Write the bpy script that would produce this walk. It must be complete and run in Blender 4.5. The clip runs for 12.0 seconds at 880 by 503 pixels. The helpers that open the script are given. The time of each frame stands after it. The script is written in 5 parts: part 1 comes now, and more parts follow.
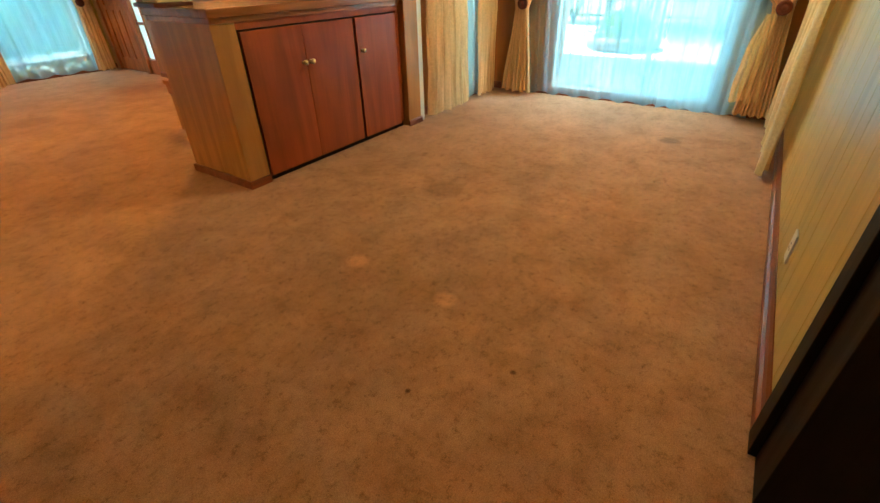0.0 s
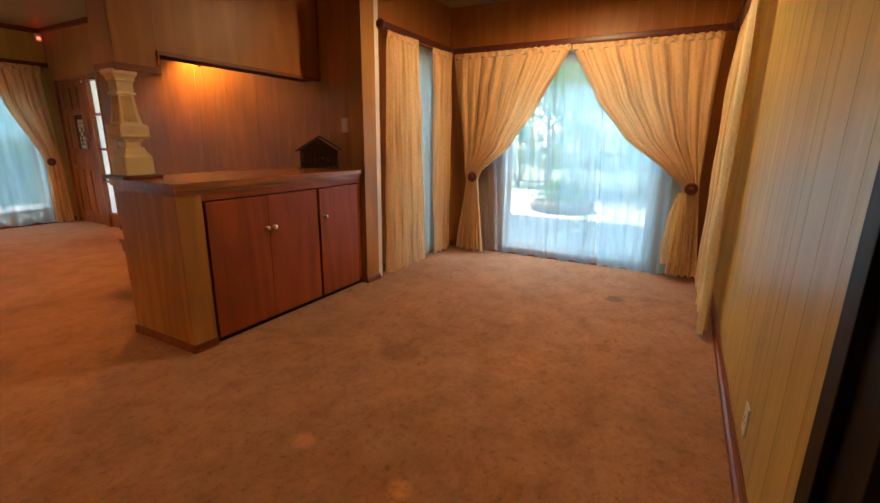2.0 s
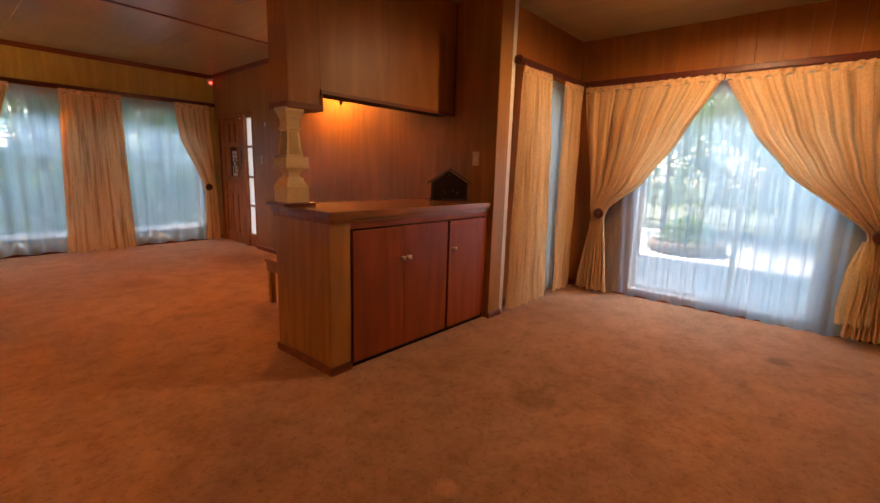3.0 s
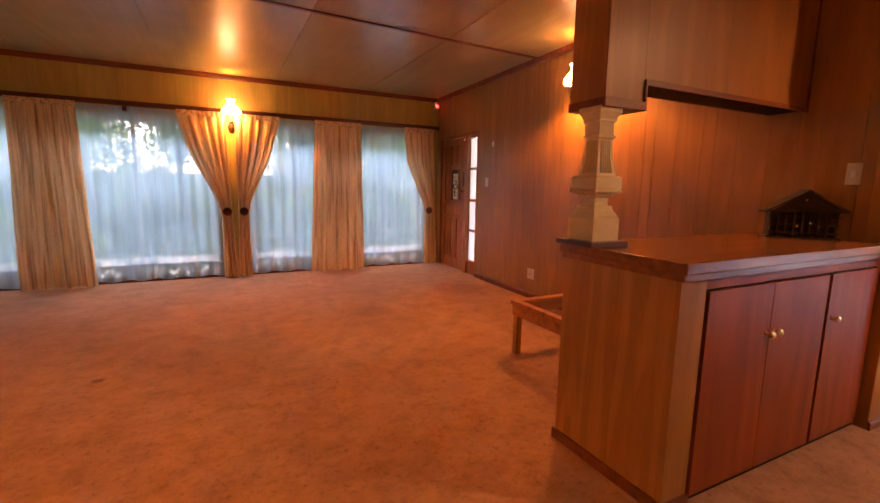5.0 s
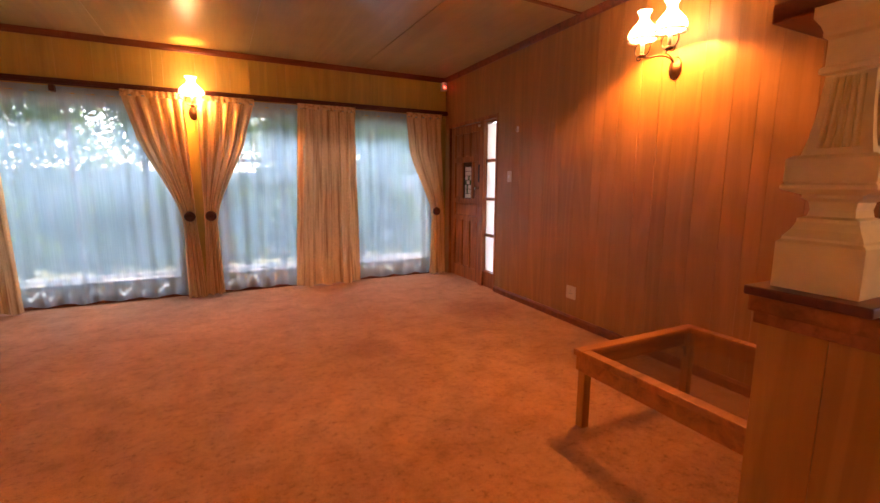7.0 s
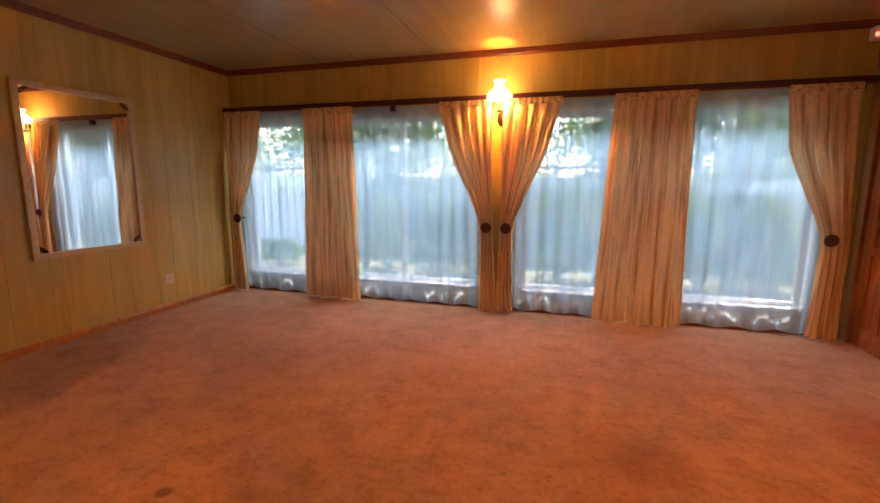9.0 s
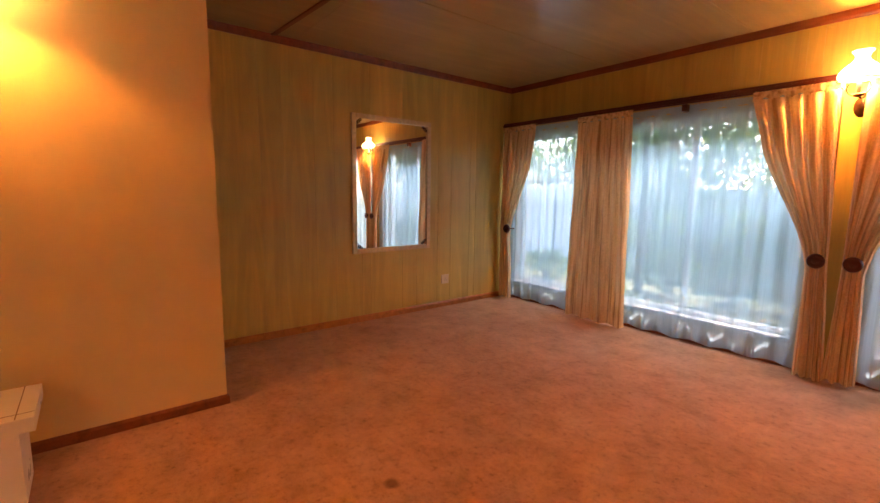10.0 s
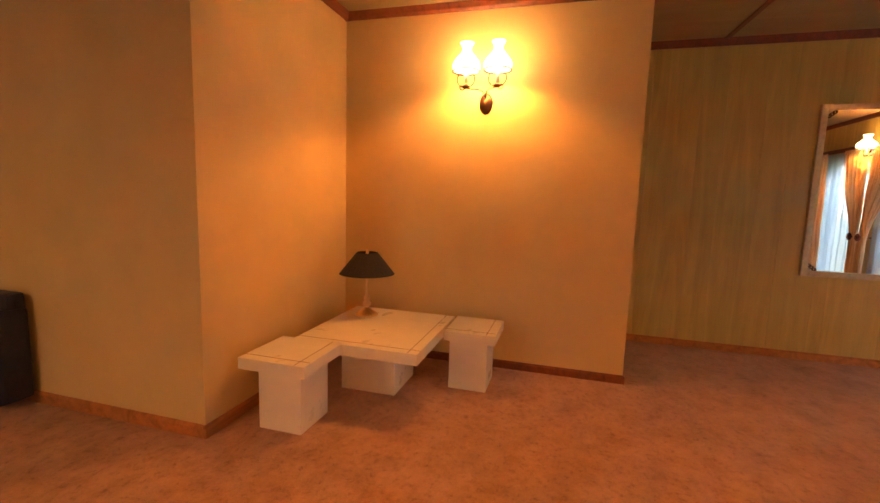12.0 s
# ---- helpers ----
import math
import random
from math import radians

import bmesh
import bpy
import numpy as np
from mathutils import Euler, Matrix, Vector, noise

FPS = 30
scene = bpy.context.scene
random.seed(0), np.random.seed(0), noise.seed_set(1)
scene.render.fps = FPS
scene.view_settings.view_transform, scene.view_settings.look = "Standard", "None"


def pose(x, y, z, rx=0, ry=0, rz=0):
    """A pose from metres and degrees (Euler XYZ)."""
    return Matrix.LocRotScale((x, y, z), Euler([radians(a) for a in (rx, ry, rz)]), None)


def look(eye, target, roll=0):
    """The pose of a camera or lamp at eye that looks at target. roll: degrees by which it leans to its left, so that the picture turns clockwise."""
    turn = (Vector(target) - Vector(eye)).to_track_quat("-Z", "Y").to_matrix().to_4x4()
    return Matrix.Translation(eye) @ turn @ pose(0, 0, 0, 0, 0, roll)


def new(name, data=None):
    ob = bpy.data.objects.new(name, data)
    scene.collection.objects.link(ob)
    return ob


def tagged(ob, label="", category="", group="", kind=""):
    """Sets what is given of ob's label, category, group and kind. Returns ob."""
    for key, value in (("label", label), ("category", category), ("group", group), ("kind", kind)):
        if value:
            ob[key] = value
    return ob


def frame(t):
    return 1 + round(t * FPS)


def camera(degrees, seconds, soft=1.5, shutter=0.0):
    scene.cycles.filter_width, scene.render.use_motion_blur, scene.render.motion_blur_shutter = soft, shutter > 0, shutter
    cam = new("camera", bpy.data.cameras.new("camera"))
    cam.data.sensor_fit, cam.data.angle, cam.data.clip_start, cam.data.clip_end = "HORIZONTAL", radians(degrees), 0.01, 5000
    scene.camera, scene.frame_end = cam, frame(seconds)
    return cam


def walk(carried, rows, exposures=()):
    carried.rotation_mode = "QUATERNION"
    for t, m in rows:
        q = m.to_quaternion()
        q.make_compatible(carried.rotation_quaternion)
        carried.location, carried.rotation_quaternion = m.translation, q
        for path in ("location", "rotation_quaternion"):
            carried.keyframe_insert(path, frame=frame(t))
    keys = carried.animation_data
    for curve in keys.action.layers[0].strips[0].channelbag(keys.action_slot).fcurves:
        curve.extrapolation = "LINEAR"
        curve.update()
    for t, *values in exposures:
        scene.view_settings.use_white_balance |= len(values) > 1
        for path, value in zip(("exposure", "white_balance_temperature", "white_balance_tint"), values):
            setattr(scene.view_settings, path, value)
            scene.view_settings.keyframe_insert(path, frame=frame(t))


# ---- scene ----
cam = camera(89.9, 12.0)
PATH = [
    (0, (-0.059, 0.153, 1.174), (1.333, 1.107, 0.101), -1.3),
    (0.5, (-0.041, 0.145, 1.201), (1.439, 1.118, 0.272), -1.0),
    (1, (-0.033, 0.141, 1.243), (1.551, 1.116, 0.507), -0.6),
    (1.5, (-0.016, 0.148, 1.275), (1.645, 1.086, 0.675), 0.0),
    (2, (-0.002, 0.175, 1.285), (1.702, 1.101, 0.795), 0.8),
    (2.5, (-0.043, 0.281, 1.287), (1.612, 1.328, 0.885), 1.2),
    (3, (-0.08, 0.475, 1.292), (1.412, 1.756, 0.929), 1.7),
    (3.5, (-0.057, 0.768, 1.307), (1.23, 2.262, 0.974), 2.1),
    (5.5, (-0.066, 1.914, 1.287), (0.786, 3.7, 0.999), 0.7),
    (6, (-0.033, 2.218, 1.299), (0.887, 3.969, 1.006), 0.2),
    (6.5, (0.106, 2.479, 1.283), (1.072, 4.203, 0.976), 0.2),
    (8.5, (0.795, 3.399, 1.35), (0.706, 5.374, 1.043), 0.6),
    (9, (0.845, 3.68, 1.376), (0.287, 5.576, 1.068), 0.3),
    (9.5, (0.84, 3.872, 1.376), (-0.267, 5.513, 1.09), 0.5),
    (10, (0.813, 4.008, 1.383), (-0.74, 5.239, 1.116), 0.8),
    (10.5, (0.838, 4.051, 1.318), (-1.002, 4.793, 1.067), 1.2),
    (11, (0.963, 4.044, 1.287), (-1.004, 4.303, 1.033), 1.5),
    (11.5, (1.061, 4.077, 1.291), (-0.915, 3.897, 1.04), 1.8),
    (12, (1.157, 4.154, 1.311), (-0.752, 3.613, 1.064), 1.8),
]
EXPO = [(0.0, 3.35, 5400, -26), (1.0, 3.0, 5600, -18), (2.0, 2.65, 6300, 6), (3.0, 2.45, 7000, 26), (3.5, 2.45, 7200, 32), (5.5, 3.0, 7400, 42), (8.5, 2.85, 7000, 30), (10.5, 3.05, 7400, 32), (12.0, 3.05, 7000, 26)]
SKY, SUN, LAMP, SHADE, DINING, SKYFILL = 0.15, 3.2, 34.0, 2.6, 0.50, 7.4

walk(cam, [(t, look(eye, target, roll)) for t, eye, target, roll in PATH], EXPO)

# ---- world and sun ----
world = bpy.data.worlds.new("world")
scene.world = world
world.use_nodes = True
wn = world.node_tree
sky = wn.nodes.new("ShaderNodeTexSky")
sky.sky_type, sky.sun_disc = "NISHITA", False
sky.sun_elevation, sky.sun_rotation = radians(58.5), radians(20)
sky.air_density, sky.dust_density = 1.0, 1.0
wn.nodes["Background"].inputs[1].default_value = SKY
wn.links.new(sky.outputs[0], wn.nodes["Background"].inputs[0])
sun_data = bpy.data.lights.new("sun", "SUN")
sun_data.energy, sun_data.angle, sun_data.color = SUN, radians(0.5), (1.0, 0.95, 0.86)
sun = new("sun", sun_data)
sun.matrix_world = look((0, 0, 0), (-math.sin(radians(20)) * math.cos(radians(58.5)), -math.cos(radians(20)) * math.cos(radians(58.5)), -math.sin(radians(58.5))))

# area lamps added under the eaves, boosting the sky's light at each group of windows
def sky_fill(eye, target, width, watts):
    ld = bpy.data.lights.new("sky_fill", "AREA")
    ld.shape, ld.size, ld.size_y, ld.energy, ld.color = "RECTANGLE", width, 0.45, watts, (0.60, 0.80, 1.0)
    new("sky_fill", ld).matrix_world = look(eye, target)


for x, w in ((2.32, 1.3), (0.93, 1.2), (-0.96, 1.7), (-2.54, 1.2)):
    sky_fill((x, 9.15, 2.74), (x, 8.42, 1.1), w, SKYFILL * w)
sky_fill((5.45, 1.2, 2.74), (4.85, 1.2, 1.1), 1.7, SKYFILL * 3.2)
sky_fill((4.0, 3.3, 2.74), (4.0, 2.7, 1.1), 0.8, SKYFILL * 0.8)


# ---- materials ----
def tree_of(name, rough=0.5, metal=0.0, spec=0.5):
    m = bpy.data.materials.new(name)
    m.use_nodes = True
    nt = m.node_tree
    b = nt.nodes["Principled BSDF"]
    b.inputs["Roughness"].default_value, b.inputs["Metallic"].default_value = rough, metal
    b.inputs["Specular IOR Level"].default_value = spec
    return m, nt, b


def coords(nt, scale, kind="Object"):
    tc, mp = nt.nodes.new("ShaderNodeTexCoord"), nt.nodes.new("ShaderNodeMapping")
    mp.inputs["Scale"].default_value = scale
    nt.links.new(tc.outputs[kind], mp.inputs[0])
    return mp


def noise_at(nt, vec, scale, detail=4.0, rough=0.6):
    n = nt.nodes.new("ShaderNodeTexNoise")
    n.inputs["Scale"].default_value, n.inputs["Detail"].default_value, n.inputs["Roughness"].default_value = scale, detail, rough
    nt.links.new(vec.outputs[0], n.inputs["Vector"])
    return n


def ramp(nt, src, stops):
    r = nt.nodes.new("ShaderNodeValToRGB")
    els = r.color_ramp.elements
    while len(els) < len(stops):
        els.new(0.5)
    for e, (p, c) in zip(els, stops):
        e.position, e.color = p, (*c, 1)
    nt.links.new(src, r.inputs[0])
    return r


def mixed(nt, a, b, fac, how="MIX"):
    m = nt.nodes.new("ShaderNodeMix")
    m.data_type, m.blend_type = "RGBA", how
    for sock, v in ((m.inputs[0], fac), (m.inputs[6], a), (m.inputs[7], b)):
        if hasattr(v, "links"):
            nt.links.new(v, sock)
        else:
            sock.default_value = v
    return m.outputs[2]


def bumped(nt, b, src, strength, dist=0.002):
    bp = nt.nodes.new("ShaderNodeBump")
    bp.inputs["Strength"].default_value, bp.inputs["Distance"].default_value = strength, dist
    nt.links.new(src, bp.inputs["Height"])
    nt.links.new(bp.outputs[0], b.inputs["Normal"])


def scaled(c, k):
    return tuple(min(1.0, v * k) for v in c)


def wood(name, col, rough=0.42, grain="Z", contrast=0.25, vary=0.25, spec=0.5, size=1.0, relief=0.12, figure=0.0):
    """Straight-grained timber: long streaks along one axis, fine pores, a slow change of tone, each piece its own shade."""
    m, nt, b = tree_of(name, rough, 0, spec)
    long, wide = 1.1 / size, 16.0 / size
    sc = {"Z": (wide, wide, long), "X": (long, wide, wide), "Y": (wide, long, wide)}[grain]
    mp = coords(nt, sc)
    info = nt.nodes.new("ShaderNodeObjectInfo")
    off = nt.nodes.new("ShaderNodeVectorMath")
    off.operation = "MULTIPLY_ADD"
    nt.links.new(info.outputs["Random"], off.inputs[0])
    off.inputs[1].default_value = (37, 37, 37)
    nt.links.new(mp.outputs[0], off.inputs[2])
    n1 = noise_at(nt, off, 1.0, 5, 0.65)
    n1.inputs["Distortion"].default_value = 0.6
    n2 = noise_at(nt, off, 7.0, 2, 0.5)
    n3 = noise_at(nt, coords(nt, (1, 1, 1)), 1.3, 2)
    r1 = ramp(nt, n1.outputs[0], [(0.28, scaled(col, 1 - 1.6 * contrast)), (0.5, col), (0.74, scaled(col, 1 + contrast))])
    r2 = ramp(nt, n2.outputs[0], [(0.35, (0.80, 0.79, 0.78)), (0.6, (1, 1, 1))])
    r3 = ramp(nt, n3.outputs[0], [(0.3, (0.84, 0.82, 0.8)), (0.7, (1.05, 1.05, 1.05))])
    rr = ramp(nt, info.outputs["Random"], [(0.0, (1 - vary,) * 3), (1.0, (1.0, 1.0, 1.0))])
    c = mixed(nt, r1.outputs[0], r2.outputs[0], 0.25, "MULTIPLY")
    c = mixed(nt, c, r3.outputs[0], 1.0, "MULTIPLY")
    c = mixed(nt, c, rr.outputs[0], 1.0, "MULTIPLY")
    if figure:
        # growth rings cut lengthwise: nested arches, the lines of equal height of a drawn-out field
        fs = {"Z": (4.2, 4.2, 0.42), "X": (0.42, 4.2, 4.2), "Y": (4.2, 0.42, 4.2)}[grain]
        off2 = nt.nodes.new("ShaderNodeVectorMath")
        off2.operation = "MULTIPLY_ADD"
        nt.links.new(info.outputs["Random"], off2.inputs[0])
        off2.inputs[1].default_value = (53, 29, 41)
        nt.links.new(coords(nt, tuple(v / size for v in fs)).outputs[0], off2.inputs[2])
        field = noise_at(nt, off2, 1.0, 1.5, 0.4)
        turns, wave = nt.nodes.new("ShaderNodeMath"), nt.nodes.new("ShaderNodeMath")
        turns.operation, wave.operation = "MULTIPLY", "SINE"
        turns.inputs[1].default_value = 60.0
        nt.links.new(field.outputs[0], turns.inputs[0])
        nt.links.new(turns.outputs[0], wave.inputs[0])
        rings = ramp(nt, wave.outputs[0], [(0.0, (1 - 0.35 * figure, 1 - 0.42 * figure, 1 - 0.5 * figure)), (0.45, (1, 1, 1)), (1.0, (1.06, 1.05, 1.04))])
        c = mixed(nt, c, rings.outputs[0], 1.0, "MULTIPLY")
    nt.links.new(c, b.inputs["Base Color"])
    bumped(nt, b, n2.outputs[0], relief)
    rg = ramp(nt, n1.outputs[0], [(0.3, (rough + relief * 0.6,) * 3), (0.7, (rough - relief * 0.3,) * 3)])
    nt.links.new(rg.outputs[0], b.inputs["Roughness"])
    return m


def plain(name, col, rough=0.5, metal=0.0, mottled=0.1, scale=9.0, bump=0.0, spec=0.5, kind="Object"):
    m, nt, b = tree_of(name, rough, metal, spec)
    v = coords(nt, (1, 1, 1), kind)
    n = noise_at(nt, v, scale, 5)
    r = ramp(nt, n.outputs[0], [(0.3, scaled(col, 1 - mottled)), (0.7, scaled(col, 1 + mottled))])
    nt.links.new(r.outputs[0], b.inputs["Base Color"])
    rg = ramp(nt, n.outputs[0], [(0.3, (min(1, rough + 0.08),) * 3), (0.7, (max(0.02, rough - 0.05),) * 3)])
    nt.links.new(rg.outputs[0], b.inputs["Roughness"])
    if bump:
        bumped(nt, b, noise_at(nt, v, scale * 14, 2).outputs[0], bump, 0.001)
    return m


# worn and spilt places in the carpet: x, y, size, tint
STAINS = (
    (1.182, 1.484, 0.060, (1.45, 1.4, 1.35)),
    (1.157, 0.969, 0.055, (1.5, 1.45, 1.4)),
    (0.69, 0.809, 0.011, (0.25, 0.2, 0.2)),
    (3.80, 0.56, 0.09, (0.55, 0.55, 0.6)),
    (2.66, 6.50, 0.42, (0.80, 0.62, 0.52)),
    (-0.84, 5.04, 0.045, (0.4, 0.36, 0.36)),
    (0.95, 0.55, 0.012, (0.35, 0.3, 0.3)),
    (2.1, 1.6, 0.16, (0.72, 0.66, 0.62)),
    (1.3, 5.9, 0.25, (0.82, 0.74, 0.68)),
    (2.3, 0.9, 0.22, (1.18, 1.14, 1.1)),
)


def carpet_material():
    m, nt, b = tree_of("carpet_pile", 0.95, 0, 0.12)
    v = coords(nt, (1, 1, 1))
    big = noise_at(nt, v, 1.1, 3, 0.5)
    mid = noise_at(nt, v, 5.5, 6, 0.68)
    mid.inputs["Distortion"].default_value = 0.1
    small = noise_at(nt, v, 24, 6, 0.84)
    fine = noise_at(nt, v, 240, 2, 0.7)
    c1 = ramp(nt, mid.outputs[0], [(0.32, (0.36, 0.182, 0.095)), (0.45, (0.46, 0.242, 0.134)), (0.60, (0.53, 0.290, 0.168)), (0.8, (0.58, 0.333, 0.200))])
    c2 = ramp(nt, small.outputs[0], [(0.34, (0.42, 0.34, 0.28)), (0.46, (0.93, 0.93, 0.92)), (0.70, (1.15, 1.13, 1.10))])
    c3 = ramp(nt, big.outputs[0], [(0.3, (0.84, 0.80, 0.76)), (0.7, (1.08, 1.07, 1.06))])
    c4 = ramp(nt, fine.outputs[0], [(0.3, (0.66, 0.66, 0.66)), (0.65, (1.10, 1.10, 1.10))])
    c = mixed(nt, c1.outputs[0], c2.outputs[0], 0.8, "MULTIPLY")
    c = mixed(nt, c, c3.outputs[0], 1.0, "MULTIPLY")
    c = mixed(nt, c, c4.outputs[0], 0.9, "MULTIPLY")
    for (sx, sy, size, tint) in STAINS:
        d = nt.nodes.new("ShaderNodeVectorMath")
        d.operation = "DISTANCE"
        wob = nt.nodes.new("ShaderNodeVectorMath")
        wob.operation = "MULTIPLY_ADD"
        nt.links.new(mid.outputs["Color"], wob.inputs[0])
        wob.inputs[1].default_value = (size * 0.9,) * 3
        nt.links.new(v.outputs[0], wob.inputs[2])
        nt.links.new(wob.outputs[0], d.inputs[0])
        d.inputs[1].default_value = (sx + size * 0.45, sy + size * 0.45, size * 0.45)
        r = ramp(nt, d.outputs["Value"], [(size * 0.55, (1, 1, 1)), (min(1.0, size * 1.1), (0, 0, 0))])
        c = mixed(nt, c, mixed(nt, c, (*tint, 1), 1.0, "MULTIPLY"), r.outputs[0])
    nt.links.new(c, b.inputs["Base Color"])
    b.inputs["Sheen Weight"].default_value, b.inputs["Sheen Roughness"].default_value = 0.25, 0.5
    b.inputs["Sheen Tint"].default_value = (1.0, 0.85, 0.75, 1)
    h = mixed(nt, fine.outputs[0], small.outputs[0], 0.45)
    bumped(nt, b, h, 0.45, 0.005)
    return m


def cloth(name, col, stripe_and_fold, through_light=0.35, rough=0.75):
    """Heavy curtain weave with woven lengthwise stripes; a little light passes through."""
    m, nt, b = tree_of(name, rough, 0, 0.2)
    v = coords(nt, (1, 1, 0.04), "UV")
    mp = v
    mp.inputs["Scale"].default_value = (1, 0.05, 1)
    # the dark stripe tone also paints in shade along the folds
    w = noise_at(nt, mp, 14, 3, 0.6)
    r = ramp(nt, w.outputs[0], [(0.35, stripe_and_fold), (0.5, col), (0.62, scaled(col, 1.1)), (0.72, scaled(stripe_and_fold, 1.2))])
    n = noise_at(nt, coords(nt, (1, 1, 1)), 60, 4)
    r2 = ramp(nt, n.outputs[0], [(0.3, (0.85, 0.84, 0.82)), (0.7, (1.04, 1.04, 1.04))])
    c = mixed(nt, r.outputs[0], r2.outputs[0], 1.0, "MULTIPLY")
    nt.links.new(c, b.inputs["Base Color"])
    bumped(nt, b, n.outputs[0], 0.15, 0.001)
    b.inputs["Sheen Weight"].default_value = 0.15
    tl = nt.nodes.new("ShaderNodeBsdfTranslucent")
    nt.links.new(c, tl.inputs[0])
    mx = nt.nodes.new("ShaderNodeMixShader")
    mx.inputs[0].default_value = through_light
    nt.links.new(b.outputs[0], mx.inputs[1])
    nt.links.new(tl.outputs[0], mx.inputs[2])
    nt.links.new(mx.outputs[0], nt.nodes["Material Output"].inputs[0])
    return m


def sheer_material(name, clear):
    """Thin voile: part of it lets the view through, the rest scatters daylight."""
    m, nt, b = tree_of(name, 0.8, 0, 0.1)
    v = coords(nt, (1, 0.02, 1), "UV")
    n = noise_at(nt, v, 70, 3, 0.7)
    r = ramp(nt, n.outputs[0], [(0.3, (0.62, 0.80, 0.90)), (0.7, (0.70, 0.86, 0.95))])
    nt.links.new(r.outputs[0], b.inputs["Base Color"])
    tl, tr = nt.nodes.new("ShaderNodeBsdfTranslucent"), nt.nodes.new("ShaderNodeBsdfTransparent")
    tl.inputs[0].default_value = (0.60, 0.86, 1.0, 1)
    m1, m2 = nt.nodes.new("ShaderNodeMixShader"), nt.nodes.new("ShaderNodeMixShader")
    m1.inputs[0].default_value = 0.62
    nt.links.new(b.outputs[0], m1.inputs[1])
    nt.links.new(tl.outputs[0], m1.inputs[2])
    f = ramp(nt, n.outputs[0], [(0.3, (clear + 0.04,) * 3), (0.7, (clear - 0.04,) * 3)])
    nt.links.new(f.outputs[0], m2.inputs[0])
    nt.links.new(m1.outputs[0], m2.inputs[1])
    nt.links.new(tr.outputs[0], m2.inputs[2])
    nt.links.new(m2.outputs[0], nt.nodes["Material Output"].inputs[0])
    return m


def glass_material(name, col=(0.95, 0.98, 0.98), rough=0.0):
    m, nt, b = tree_of(name, rough)
    out = nt.nodes["Material Output"]
    tr, gl, lw, fr = nt.nodes.new("ShaderNodeBsdfTransparent"), nt.nodes.new("ShaderNodeBsdfGlossy"), nt.nodes.new("ShaderNodeLayerWeight"), nt.nodes.new("ShaderNodeMath")
    tr.inputs[0].default_value = (*col, 1)
    gl.inputs["Roughness"].default_value = max(rough, 0.02)
    fr.operation = "POWER"
    nt.links.new(lw.outputs["Facing"], fr.inputs[0])
    fr.inputs[1].default_value = 4.0
    mx = nt.nodes.new("ShaderNodeMixShader")
    nt.links.new(fr.outputs[0], mx.inputs[0])
    nt.links.new(tr.outputs[0], mx.inputs[1])
    nt.links.new(gl.outputs[0], mx.inputs[2])
    nt.links.new(mx.outputs[0], out.inputs[0])
    return m


def frosted_material():
    m, nt, b = tree_of("frosted_glass", 0.5)
    b.inputs["Base Color"].default_value = (0.8, 0.85, 0.82, 1)
    tl, tr = nt.nodes.new("ShaderNodeBsdfTranslucent"), nt.nodes.new("ShaderNodeBsdfTransparent")
    tl.inputs[0].default_value = (0.95, 0.97, 0.93, 1)
    mx, m2 = nt.nodes.new("ShaderNodeMixShader"), nt.nodes.new("ShaderNodeMixShader")
    mx.inputs[0].default_value, m2.inputs[0].default_value = 0.85, 0.15
    nt.links.new(b.outputs[0], mx.inputs[1])
    nt.links.new(tl.outputs[0], mx.inputs[2])
    nt.links.new(mx.outputs[0], m2.inputs[1])
    nt.links.new(tr.outputs[0], m2.inputs[2])
    nt.links.new(m2.outputs[0], nt.nodes["Material Output"].inputs[0])
    return m


def shade_material():
    """White opal glass of a burning lamp."""
    m, nt, b = tree_of("opal_glass", 0.25)
    b.inputs["Base Color"].default_value = (0.9, 0.88, 0.84, 1)
    b.inputs["Emission Color"].default_value = (1.0, 0.74, 0.42, 1)
    b.inputs["Emission Strength"].default_value = SHADE
    tl = nt.nodes.new("ShaderNodeBsdfTranslucent")
    tl.inputs[0].default_value = (0.95, 0.9, 0.8, 1)
    mx = nt.nodes.new("ShaderNodeMixShader")
    mx.inputs[0].default_value = 0.45
    nt.links.new(b.outputs[0], mx.inputs[1])
    nt.links.new(tl.outputs[0], mx.inputs[2])
    nt.links.new(mx.outputs[0], nt.nodes["Material Output"].inputs[0])
    return m


def leaf_material(name, col):
    m, nt, b = tree_of(name, 0.5, 0, 0.4)
    g = nt.nodes.new("ShaderNodeNewGeometry")
    r = ramp(nt, g.outputs["Random Per Island"], [(0, scaled(col, 0.5)), (0.6, col), (1, scaled(col, 1.7))])
    nt.links.new(r.outputs[0], b.inputs["Base Color"])
    tl = nt.nodes.new("ShaderNodeBsdfTranslucent")
    nt.links.new(r.outputs[0], tl.inputs[0])
    mx = nt.nodes.new("ShaderNodeMixShader")
    mx.inputs[0].default_value = 0.55
    nt.links.new(b.outputs[0], mx.inputs[1])
    nt.links.new(tl.outputs[0], mx.inputs[2])
    nt.links.new(mx.outputs[0], nt.nodes["Material Output"].inputs[0])
    return m


